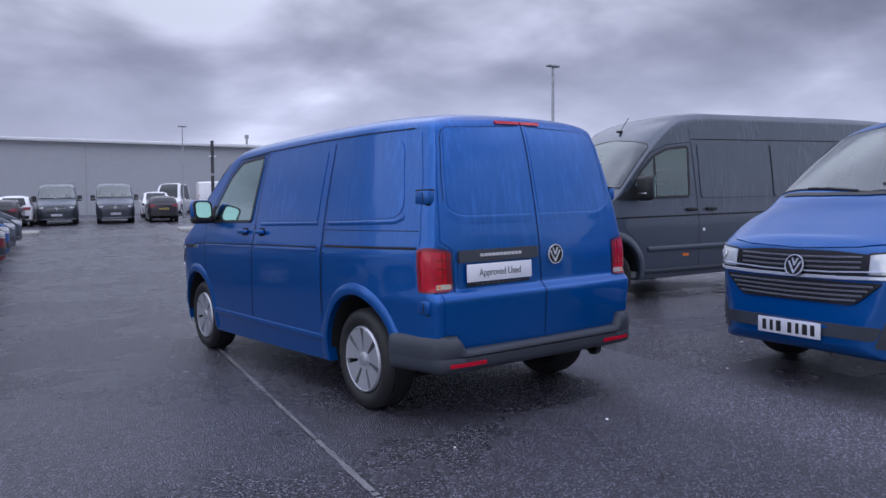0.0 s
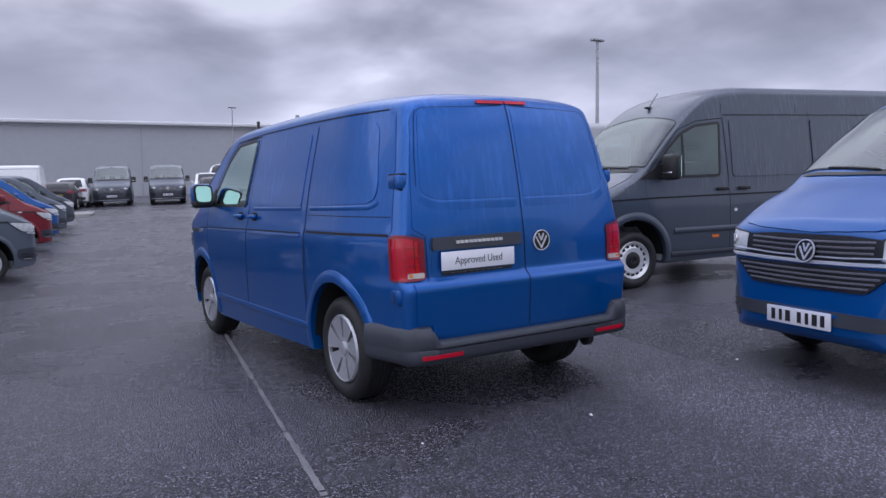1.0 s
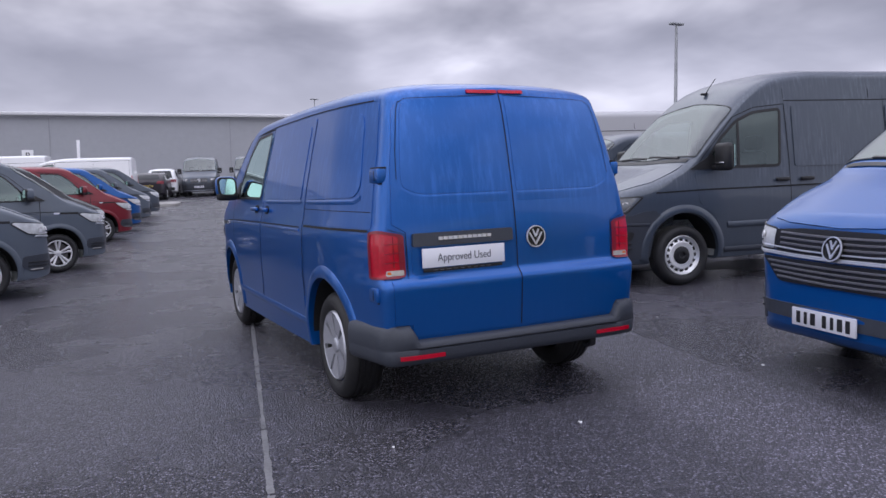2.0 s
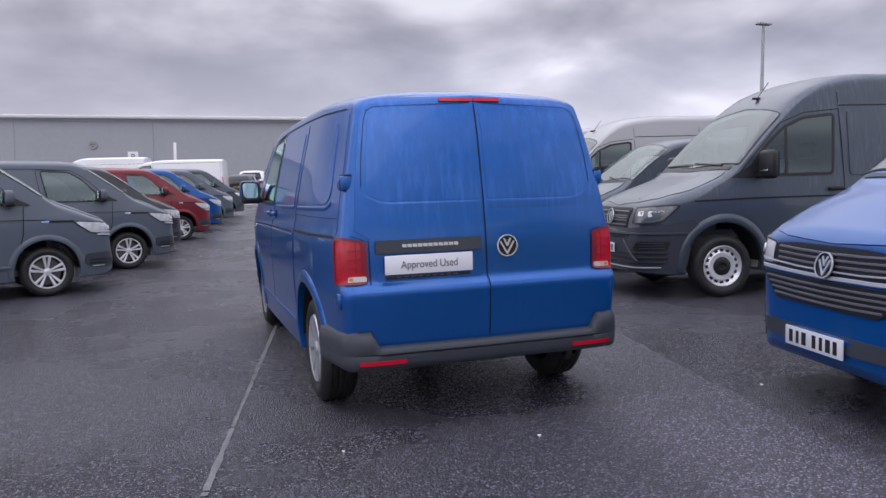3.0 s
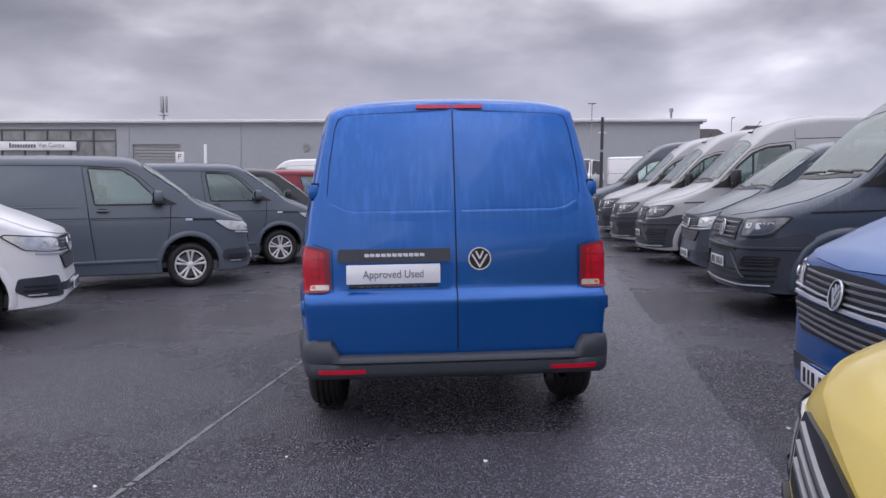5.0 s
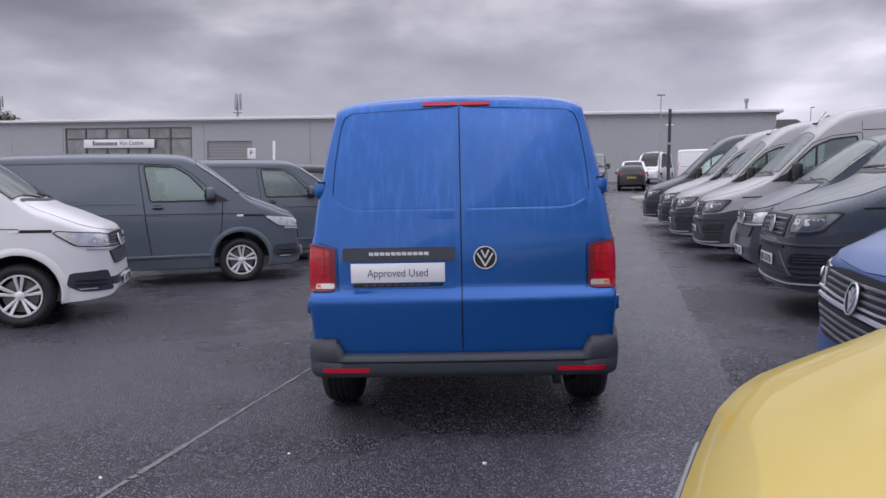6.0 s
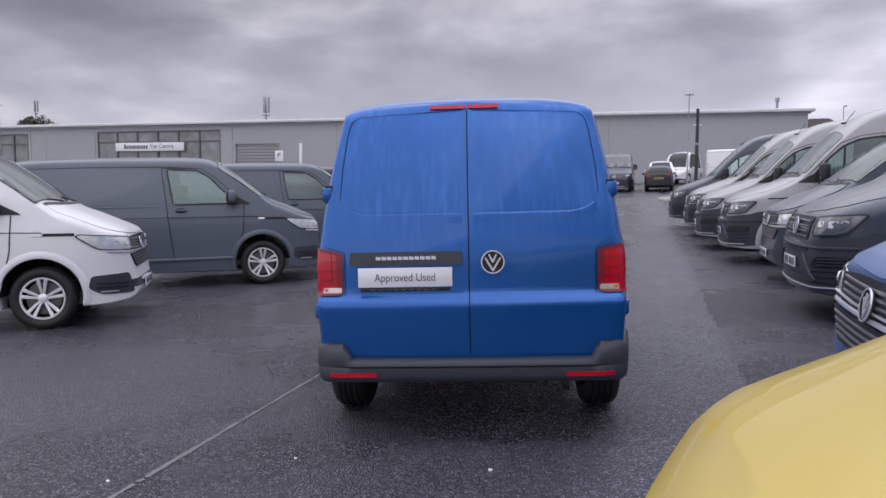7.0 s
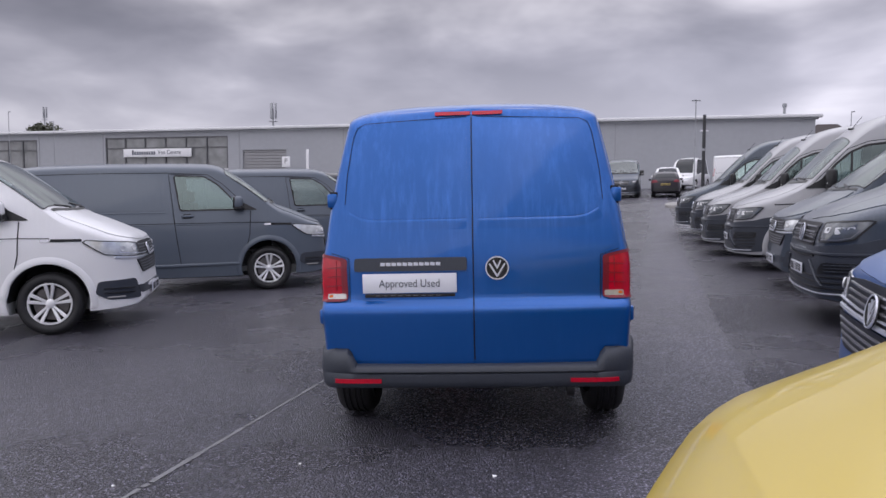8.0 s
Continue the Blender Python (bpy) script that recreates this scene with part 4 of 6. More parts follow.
        kit.add("panel_bead", moulding_bm(tree, "-y", [(c + s * 0.03, 1.262), (s * 0.56, 1.262), (s * 0.63, 1.276), (s * 0.69, 1.310)], [(d * s, h) for d, h in ((0.010, 0.0055), (0.005, 0.0070), (-0.003, 0.0078), (-0.010, 0.0075), (-0.06, 0.0055))]), "paint", door)
        kit.add("panel_gap", strip_bm(tree, "-y", [(c + s * 0.02, 1.838), (s * 0.60, 1.812), (s * 0.645, 1.79), (s * 0.665, 1.74), (s * 0.70, 1.52), (s * 0.712, 1.36)], 0.0035, 0.0095), "gap", door, "dark rubber seal")
    kit.add("door_gap", strip_bm(tree, "-y", [(0, 0.50), (0, 0.70), (0, 0.755), (0, 0.772), (0, 0.784), (0, 0.793), (0, 0.802), (0, 0.812), (0, 0.822), (0, 0.838), (0, 0.87), (0, 1.0), (0, 1.5), (0, 1.842)], 0.005, 0.0085), "gap", b, "dark gap between the rear doors")
    # handle strip, plate and emblems at the tail
    strip = kit.add("handle_strip", patch_bm(tree, "-y", rounded([(-0.66, 0.99), (-0.035, 0.99), (-0.035, 1.062), (-0.655, 1.062)], 0.015), 0.030, 0.03, 0.05), "trim", -1, "dark grey handle strip")
    c, n = land(tree, "-y", -0.345, 1.03)
    for i in range(11):
        kit.add("name_bar", box_bm((0.025, 0.006, 0.018), (-0.497 + i * 0.0305, c.y - 0.032, 1.030), 0.0, Matrix.Rotation(0.12, 4, "Y")), "bright", strip)
    kit.add("lock", revolve_bm([(-0.795, 0.009), (-0.802, 0.009), (-0.802, 0)], 12, "y"), "chrome", strip, "round lock", pose(-0.095, c.y + 0.766, 1.026))
    c, n = land(tree, "-y", -0.35, 0.92)
    kit.add("plate_recess", patch_bm(tree, "-y", rounded([(-0.66, 0.832), (-0.03, 0.832), (-0.03, 0.985), (-0.66, 0.985)], 0.02), 0.009, 0.01, 0.05), "paint")
    plate = kit.add("rear_plate", box_bm((0.52, 0.008, 0.107), (-0.352, c.y - 0.024, 0.924), 0.003), "white", -1, "white board with grey lettering")
    t = text_bm("Approved Used", 0.062, 0.001, 0.335)
    bmesh.ops.translate(t, vec=(-0.352, c.y - 0.0295, 0.922), verts=t.verts)
    kit.add("lettering", t, "inkg", plate, "grey lettering")
    hold = kit.add("plate_holder", box_bm((0.50, 0.010, 0.02), (-0.352, c.y - 0.012, 0.855), 0.003), "black", -1, "black plate holder")
    for i in range(9):
        kit.add("holder_mark", box_bm((0.026, 0.002, 0.003), (-0.53 + i * 0.042, c.y - 0.0185, 0.8555)), "slat", hold)
    c, n = land(tree, "-y", 0.13, 1.0)
    add_emblem(kit, pose(0.13, c.y - 0.004, 1.0), 0.064, "round black and bright emblem")
    for x0, x1 in ((-0.205, -0.005), (0.005, 0.175)):
        kit.add("high_brake_lamp", patch_bm(tree, "-y", rounded([(x0, 1.848), (x1, 1.848), (x1, 1.868), (x0, 1.868)], 0.005), 0.008, 0.012, 0.05), "redlens", -1, "red high brake lamp")
    # rear bumper: a grey moulding with raised ends and a step
    def bumper_back(x):
        t = abs(x) / 0.846
        return -0.80 + 0.012 * t * t + 0.050 * (max(0, t - 0.82) / 0.18) ** 2
    low_line = [(0.10, 0.350), (0.034, 0.344), (0.014, 0.358), (0.005, 0.385), (0.004, 0.424), (0.016, 0.430), (0.000, 0.438), (0.002, 0.456), (0.016, 0.471), (0.060, 0.478), (0.13, 0.486)]
    high_line = [(0.10, 0.350), (0.034, 0.344), (0.014, 0.358), (0.005, 0.385), (0.004, 0.426), (0.007, 0.432), (0.001, 0.442), (0.002, 0.500), (0.012, 0.540), (0.042, 0.562), (0.12, 0.568)]
    bm = bmesh.new()
    rings = []
    for i in range(73):
        x = 0.846 * (-1 + 2 * i / 72)
        e = smooth_step((abs(x) - 0.660) / 0.036)
        turn = smooth_step((abs(x) - 0.76) / 0.086)
        ring = []
        for a, c2 in zip(low_line, high_line):
            deep, z = a[0] * (1 - e) + c2[0] * e, a[1] * (1 - e) + c2[1] * e
            ring.append(bm.verts.new((x - math.copysign(deep * turn, x), bumper_back(x) + deep * (1 - turn), z)))
        rings.append(ring)
    for side_x in (1, -1):
        prev = rings[-1] if side_x > 0 else rings[0]
        for y, xx in ((-0.712, 0.861), (-0.68, 0.869), (-0.64, 0.875), (-0.60, 0.880), (-0.51, 0.902), (-0.43, 0.921), (-0.395, 0.927)):
            ring = [bm.verts.new((side_x * (xx - d), y, z)) for d, z in ((0.08, 0.345), (0.030, 0.344), (0.012, 0.358), (0.004, 0.385), (0.003, 0.426), (0.003, 0.432), (0.0, 0.442), (0.001, 0.500), (0.008, 0.542), (0.030, 0.562), (0.10, 0.568))]
            for a, c2, p, q in zip(prev, prev[1:], ring[1:], ring):
                bm.faces.new((a, c2, p, q))
            prev = ring
        bm.faces.new(prev)
    for a, c2 in zip(rings, rings[1:]):
        for j in range(10):
            bm.faces.new((a[j], a[j + 1], c2[j + 1], c2[j]))
    bmesh.ops.recalc_face_normals(bm, faces=bm.faces)
    bumper = kit.add("rear_bumper", bm, "trim", -1, "dark grey plastic rear bumper with step", None, 40)
    for s in (-1, 1):
        bm = bmesh.new()
        ring = []
        for i in range(9):
            x = s * (0.515 + 0.262 * i / 8)
            y = bumper_back(x)
            ring.append([bm.verts.new((x, y + 0.012, 0.376)), bm.verts.new((x, y - 0.001, 0.378)), bm.verts.new((x, y - 0.002, 0.400)), bm.verts.new((x, y + 0.010, 0.402))])
        for a, c2 in zip(ring, ring[1:]):
            for j in range(3):
                bm.faces.new((a[j], a[j + 1], c2[j + 1], c2[j]))
        bmesh.ops.recalc_face_normals(bm, faces=bm.faces)
        kit.add("bumper_reflector", bm, "redlens", bumper, "red bumper reflector")
        for x in (0.30, 0.66):
            kit.add("parking_sensor", revolve_bm([(0.004, 0.007), (-0.002, 0.007), (-0.003, 0.0)], 14, "y"), "trim", bumper, "", pose(s * x, bumper_back(x) + 0.004, 0.412))
    kit.add("tow_eye", revolve_bm([(-0.02, 0.03), (0.02, 0.03), (0.02, 0.05), (-0.02, 0.05)], 16, "x", True), "black", -1, "black tow eye", pose(0.52, -0.70, 0.33))
    kit.add("exhaust", revolve_bm([(-0.76, 0.026), (-0.2, 0.026), (-0.2, 0.022), (-0.76, 0.022)], 16, "y", True), "black", -1, "exhaust pipe", pose(0.62, 0.10, 0.30))
    kit.add("underside", box_bm((1.36, 3.6, 0.06), (0, 1.5, 0.25), 0.02), "well", -1, "black underside")
    # front: bonnet, screen, grilles, lamps, bumper
    kit.add("bonnet", patch_bm(tree, "+z", rounded([(-0.80, 3.08), (-0.40, 3.16), (0.40, 3.16), (0.80, 3.08), (0.815, 3.42), (0.785, 3.58), (0.722, 3.708), (0.63, 3.780), (0.47, 3.820), (0.25, 3.834), (0.0, 3.838), (-0.25, 3.834), (-0.47, 3.820), (-0.63, 3.780), (-0.722, 3.708), (-0.785, 3.58), (-0.815, 3.42)], 0.03), 0.009, 0.02, 0.05), "paint")
    ws = kit.add("windscreen", patch_bm(tree, "+z", screen, 0.006, 0.008, 0.07), "screen", -1, "large pale windscreen")
    kit.add("screen_frame", strip_bm(tree, "+z", screen + [screen[0]], 0.009, 0.009), "black", ws, "black screen edge")
    for x0 in (-0.55, 0.10):
        kit.add("wiper", bar_on(tree, "+z", [(x0, 3.085), (x0 + 0.48, 3.03)], 0.014, 0.016), "black", ws, "black wiper")
    kit.add("cowl", strip_bm(tree, "+z", [(-0.80, 3.055), (-0.4, 3.105), (0.0, 3.12), (0.4, 3.105), (0.80, 3.055)], 0.032, 0.008), "black", b, "black scuttle strip")
    up = rounded([(-0.525, 0.800), (-0.28, 0.78), (0.28, 0.78), (0.525, 0.800), (0.535, 0.940), (0.3, 0.955), (-0.3, 0.955), (-0.535, 0.940)], 0.015)
    g1 = kit.add("upper_grille", patch_bm(tree, "+y", up, 0.010, 0.02, 0.03), "black", -1, "black upper grille")
    lowg = rounded([(-0.46, 0.605), (0.46, 0.605), (0.645, 0.762), (0.4, 0.756), (-0.4, 0.756), (-0.645, 0.762)], [0.05, 0.05, 0.03, 0, 0, 0.03])
    g2 = kit.add("lower_grille", patch_bm(tree, "+y", lowg, 0.014, 0.02, 0.025), "black", -1, "black lower grille")
    for z, w in ((0.846, 0.485), (0.880, 0.488), (0.914, 0.492)):
        kit.add("grille_slat", bar_on(tree, "+y", [(-w, z + 0.008), (-w / 2, z), (0, z - 0.003), (w / 2, z), (w, z + 0.008)], 0.015, 0.017), "slat", g1)
    for z, w in ((0.630, 0.475), (0.662, 0.515), (0.694, 0.550), (0.726, 0.585)):
        kit.add("grille_slat", bar_on(tree, "+y", [(-w, z + 0.008), (-w / 2, z), (0, z - 0.003), (w / 2, z), (w, z + 0.008)], 0.015, 0.021), "slat", g2)
    kit.add("bright_strip", bar_on(tree, 3.1, [(-0.56, 0.808), (-0.4, 0.790), (-0.25, 0.780), (0, 0.775), (0.25, 0.780), (0.4, 0.790), (0.56, 0.808)], 0.026, 0.019), "bright", g1, "bright strip across the grille")
    kit.add("bright_strip", bar_on(tree, 3.1, [(-0.40, 0.832), (-0.2, 0.815), (0, 0.812), (0.2, 0.815), (0.40, 0.832)], 0.011, 0.022), "bright", g1, "thin bright strip")
    c, n = land(tree, "+y", 0, 0.85)
    add_emblem(kit, pose(0, c.y + 0.026, 0.846, -12, 0, 180), 0.077, "round black and bright emblem")
    for s in (-1, 1):
        poly = rounded([(s * 0.350, 0.806), (s * 0.50, 0.816), (s * 0.62, 0.842), (s * 0.74, 0.985), (s * 0.72, 1.005), (s * 0.56, 0.978), (s * 0.358, 0.942)], 0.012)
        if short_lamps:
            poly = rounded([(s * 0.350, 0.800), (s * 0.46, 0.808), (s * 0.54, 0.83), (s * 0.565, 0.90), (s * 0.53, 0.925), (s * 0.358, 0.920)], 0.012)
        lens = kit.add("headlamp", patch_bm(tree, 3.1, poly, 0.008, 0.02, 0.035, 0.004), "headlens", -1, "clear swept-back headlamp")
        kit.add("lamp_edge", strip_bm(tree, 3.1, poly + [poly[0]], 0.010, 0.012, 0.02), "black", lens, "black lamp edge")
        kit.add("light_guide", strip_bm(tree, 3.1, [(s * 0.37, 0.836), (s * 0.46, 0.842), (s * 0.53, 0.860)], 0.012, 0.014, 0.02), "bright", lens, "bright light guide")
        for a in (0.43, 0.51):
            c, n = land(tree, 3.1, s * a, 0.895)
            kit.add("lamp_bowl", revolve_bm([(-0.006, 0.030), (0.004, 0.028), (0.002, 0.020), (0.0, 0.0)], 20, "y"), "bowl", lens, "bright lamp bowl", Matrix.Translation(c + n * 0.012) @ n.to_track_quat("Y", "Z").to_matrix().to_4x4())
        side = "+x" if s > 0 else "-x"
        fog = kit.add("bumper_scoop", patch_bm(tree, 3.1, rounded([(s * 0.37, 0.335), (s * 0.60, 0.345), (s * 0.68, 0.42), (s * 0.66, 0.550), (s * 0.42, 0.562)], 0.03), 0.008, 0.015, 0.04), "trim", -1, "dark bumper scoop")
        for z in (0.41, 0.455):
            kit.add("scoop_slat", bar_on(tree, 3.1, [(s * 0.43, z), (s * 0.63, z + 0.012)], 0.014, 0.018), "black", fog)
        kit.add("fog_lamp", bar_on(tree, 3.1, [(s * 0.50, 0.368), (s * 0.61, 0.372)], 0.018, 0.014), "clearlens", fog, "small clear fog lamp")
    kit.add("lower_bumper", patch_bm(tree, "+y", rounded([(-0.60, 0.385), (0.60, 0.385), (0.64, 0.475), (-0.64, 0.475)], 0.03), 0.008, 0.015, 0.05), "trim", -1, "dark lower bumper band")
    c, n = land(tree, "+y", 0, 0.41)
    fp = kit.add("front_plate", box_bm((0.52, 0.012, 0.112), (0, c.y + 0.025, 0.412), 0.003), "white", -1, "white number plate")
    add_plate_bars(kit, fp, c.y + 0.032, 0.412, 1)
    # cabin, seen through the glass
    for x in (-0.5, 0.0, 0.5):
        seat = kit.add("cab_seat", box_bm((0.44, 0.14, 0.62), (x, 1.80, 1.05), 0.05), "cabin", -1, "dark cab seat back")
        kit.add("headrest", box_bm((0.26, 0.10, 0.18), (x, 1.78, 1.46), 0.04), "cabin", seat)
    kit.add("dashboard", box_bm((1.5, 0.40, 0.16), (0, 2.90, 1.10), 0.04), "cabin", -1, "dark dashboard")
    kit.add("steering_wheel", revolve_bm([(-0.012, 0.17), (0.0, 0.182), (0.012, 0.17), (0.0, 0.158)], 24, "y", True), "cabin", -1, "black steering wheel", pose(0.42, 2.62, 1.16, 25))
    return kit

def tall_kit(wb=3.64, tail=1.28, roof=2.57):
    """A tall panel van. The rear axle is at y = 0, the nose points to +y."""
    kit = Kit()
    F = wb                               # front axle
    k = roof - 2.57
    E = -tail
    width = bez([(E, 0.90), (E + 0.05, 0.955), (E + 0.2, 0.985), (0, 1.0), (F - 0.4, 1.005), (F + 0.2, 0.995), (F + 0.45, 0.97), (F + 0.62, 0.925), (F + 0.76, 0.86), (F + 0.86, 0.79), (F + 0.92, 0.72), (F + 0.94, 0.68)])
    prof = bez([(0.25, 0.955), (0.45, 0.98), (0.9, 1.0), (1.10, 1.0), (1.16, 0.985), (1.4, 0.965), (1.9, 0.912), (2.2, 0.872), (2.6, 0.815)])
    top = bez([(E, roof - 0.06), (E + 0.08, roof - 0.02), (0, roof), (F - 1.9, roof), (F - 1.45, roof - 0.05), (F - 1.15, 2.42 + k * 0.7), (F - 0.95, 2.28 + k * 0.4), (F - 0.84, 2.185), (F - 0.6, 1.96), (F - 0.35, 1.71), (F - 0.12, 1.478), (F - 0.02, 1.41), (F + 0.15, 1.345), (F + 0.4, 1.265), (F + 0.6, 1.195), (F + 0.75, 1.13), (F + 0.84, 1.065), (F + 0.89, 1.0), (F + 0.92, 0.90), (F + 0.94, 0.78)])
    low = bez([(E, 0.42), (E + 0.2, 0.36), (F, 0.28), (F + 0.6, 0.27), (F + 0.94, 0.30)])
    corner = bez([(E, 0.16), (F - 1.6, 0.16), (F - 0.9, 0.14), (F - 0.4, 0.11), (F + 0.0, 0.12), (F + 0.4, 0.165), (F + 0.7, 0.13), (F + 0.94, 0.14)])
    section = section_maker(width, prof, top, low, corner, lambda y, z: 0.05 * (z - 1.0) * smooth_step((E + 1.0 - y) / 1.0))
    ys = [E, E + 0.03, E + 0.08, E + 0.2, E + 0.5, -0.4, 0.1, 0.8, F - 2.3] + [F + v for v in (-1.9, -1.6, -1.45, -1.3, -1.15, -1.0, -0.9, -0.82, -0.7, -0.55, -0.4, -0.25, -0.15, -0.08, 0.0, 0.08, 0.18, 0.3, 0.42, 0.54, 0.64, 0.72, 0.78, 0.83, 0.87, 0.90, 0.92, 0.94)]
    skin = loft_bm(ys, section, (0.02, 0.05))
    tree = BVHTree.FromBMesh(skin)
    R = 0.355
    cut = [well_cutter(s * 0.62, s * 1.3, y, 0.40, 0.462) for s in (-1, 1) for y in (0, F)]
    glass = rounded([(F - 1.34, 1.37), (F - 0.30, 1.37), (F - 0.36, 1.50), (F - 0.54, 1.72), (F - 0.76, 1.91), (F - 1.0, 2.01), (F - 1.39, 2.05)], 0.05)
    screen = rounded([(-0.925, F - 0.20), (0, F - 0.11), (0.925, F - 0.20), (0.845, F - 0.77), (0, F - 0.84), (-0.845, F - 0.77)], [0.04, 0, 0.04, 0.05, 0, 0.05])
    inner = section_maker(lambda y: width(y) - 0.05, prof, lambda y: top(y) - 0.05, lambda y: 0.75, lambda y: 0.14, lambda y, z: 0)
    cut.append(loft_bm([F - 1.52, F - 1.1, F - 0.9, F - 0.7, F - 0.45, F - 0.2, F - 0.1], inner, (0, 0)))
    cut += [prism_bm("x", glass, s * 0.6, s * 1.4) for s in (-1, 1)]
    cut.append(prism_bm("z", screen, 1.36, 2.6))
    body, hollow = carved(skin, tree, cut)
    skin.free()
    b = kit.add("body", body, "paint")
    for mid, me in hollow:
        kit.add("cab_lining" if abs(mid.x) < 0.3 else "arch_lining", me, "lining" if abs(mid.x) < 0.3 else "well", b)
    for s in (-1, 1):
        side = "+x" if s > 0 else "-x"
        for y in (0, F):
            kit.add("wheel_arch", liner_bm(s * 0.62, s * 0.95, y, 0.40, 0.458), "well", b, "black wheel arch lining")
            kit.add("arch_lip", flare_bm(tree, side, y, 0.40, 0.462, 1.25), "paint", b)
            add_wheel(kit, "steel", s * 0.975, y, R, R, 0.235)
        cab = kit.add("cab_door", patch_bm(tree, side, rounded([(F - 1.48, 0.45), (F - 0.50, 0.45), (F - 0.42, 0.80), (F - 0.20, 0.98), (F - 0.16, 1.345), (F - 1.48, 1.345)], 0.04), 0.004, 0.02, 0.08), "paint")
        win = kit.add("cab_window", patch_bm(tree, side, glass, 0.006, 0.008, 0.08), "glass", cab, "dark side window")
        kit.add("window_seal", strip_bm(tree, side, glass + [glass[0]], 0.035, 0.009), "black", win, "black rubber seal")
        kit.add("window_post", strip_bm(tree, side, [(F - 0.76, 1.38), (F - 0.78, 1.90)], 0.035, 0.009), "black", win, "black window post")
        kit.add("door_gap", strip_bm(tree, side, [(F - 1.485, 0.45), (F - 1.485, 1.34), (F - 1.46, 2.11), (F - 1.02, 2.07), (F - 0.72, 1.96), (F - 0.28, 1.50), (F - 0.15, 1.35)], 0.010, 0.0045), "gap", cab)
        # side panels behind the door
        y0 = F - 1.54
        n = 3 if wb > 4 else 2
        last = E + 0.14
        for i in range(n):
            a, c = y0 - (y0 - last) * i / n - 0.02, y0 - (y0 - last) * (i + 1) / n + 0.02
            side_part = kit.add("side_panel", patch_bm(tree, side, rounded([(c, 1.35), (a, 1.35), (a, 2.09), (c, 2.09)], 0.05), 0.012, 0.02, 0.10), "paint")
            kit.add("panel_gap", strip_bm(tree, side, [(c - 0.02, 0.50), (c - 0.02, 2.20)], 0.006, 0.006), "gap", side_part)
        kit.add("belt_gap", strip_bm(tree, side, [(E + 0.1, 1.135), (F - 0.3, 1.115), (F + 0.36, 1.10)], 0.018, 0.0095), "gap", b, "dark belt line")
        kit.add("roof_gap", strip_bm(tree, side, [(E + 0.1, 2.16), (F - 1.46, 2.15)], 0.012, 0.003), "gap", b)
        for p in (F - 1.46, F - 2.75):
            kit.add("roof_gap", strip_bm(tree, side, [(p, 2.18), (p, min(2.40, 2.30 + k))], 0.008, 0.003), "gap", b)
        kit.add("side_moulding", bar_on(tree, side, [(0.56, 0.69), (F - 0.58, 0.69)], 0.07, 0.022), "paint", b)
        kit.add("sill", bar_on(tree, side, [(0.54, 0.395), (F - 0.54, 0.395)], 0.06, 0.018), "trim", b, "dark sill")
        for hy in (F - 1.36, F - 1.72):
            p, nn = land(tree, side, hy, 1.20)
            kit.add("door_handle", box_bm((0.035, 0.19, 0.045), (p.x + s * 0.03, hy, 1.20), 0.014), "black", cab, "black door handle")
        kit.add("fuel_dot", patch_bm(tree, side, rounded([(F - 1.60, 0.90), (F - 1.555, 0.90), (F - 1.555, 0.94), (F - 1.60, 0.94)], 0.008), 0.006, 0.006), "white", b, "small white sticker")
        kit.add("amber_marker", patch_bm(tree, side, rounded([(F - 1.30, 0.575), (F - 1.19, 0.575), (F - 1.19, 0.615), (F - 1.30, 0.615)], 0.01), 0.010, 0.01), "amber", b, "amber side marker")
        foot = kit.add("mirror_foot", patch_bm(tree, side, rounded([(F - 0.50, 1.35), (F - 0.08, 1.35), (F - 0.40, 1.53)], 0.04), 0.012, 0.02), "black", cab, "black mirror foot")
        m = kit.add("door_mirror", box_bm((0.24, 0.13, 0.32), (s * 1.14, F - 0.44, 1.49), 0.05, None, 3), "black", cab, "black door mirror")
        kit.add("mirror_stripe", box_bm((0.16, 0.01, 0.022), (s * 1.15, F - 0.369, 1.42), 0.004), "chrome", m)
        kit.add("mirror_glass", box_bm((0.20, 0.006, 0.26), (s * 1.14, F - 0.507, 1.50), 0.0), "mirror", m, "mirror glass")
        kit.add("mirror_arm", box_bm((0.18, 0.08, 0.06), (s * 0.99, F - 0.42, 1.37), 0.02), "black", m)
        # lamps and bumper corners
        poly = rounded([(s * 0.40, 0.855), (s * 0.55, 0.862), (s * 0.615, 0.885), (s * 0.715, 1.056), (s * 0.685, 1.064), (s * 0.55, 1.050), (s * 0.415, 1.030)], 0.010)
        nose = F + 0.2
        lens = kit.add("headlamp", patch_bm(tree, nose, poly, 0.010, 0.02, 0.035, 0.002), "smokelens", -1, "clear headlamp")
        kit.add("lamp_edge", strip_bm(tree, nose, poly + [poly[0]], 0.014, 0.013, 0.03), "black", lens, "black lamp edge")
        kit.add("light_guide", strip_bm(tree, nose, [(s * 0.43, 0.876), (s * 0.54, 0.882), (s * 0.60, 0.904), (s * 0.645, 0.975)], 0.007, 0.014, 0.02), "slat", lens, "bright light guide")
        for a, wide, tall in ((0.465, 0.045, 0.050), (0.545, 0.050, 0.062), (0.60, 0.035, 0.075)):
            cell = [(s * (a - wide / 2), 0.965 - tall / 2), (s * (a + wide / 2), 0.968 - tall / 2), (s * (a + wide * 0.62), 0.972 + tall / 2), (s * (a - wide * 0.45), 0.965 + tall / 2)]
            kit.add("lamp_bowl", patch_bm(tree, nose, rounded(cell, 0.012), 0.0115, 0.006, 0.03), "bowl", lens, "bright lamp cell")
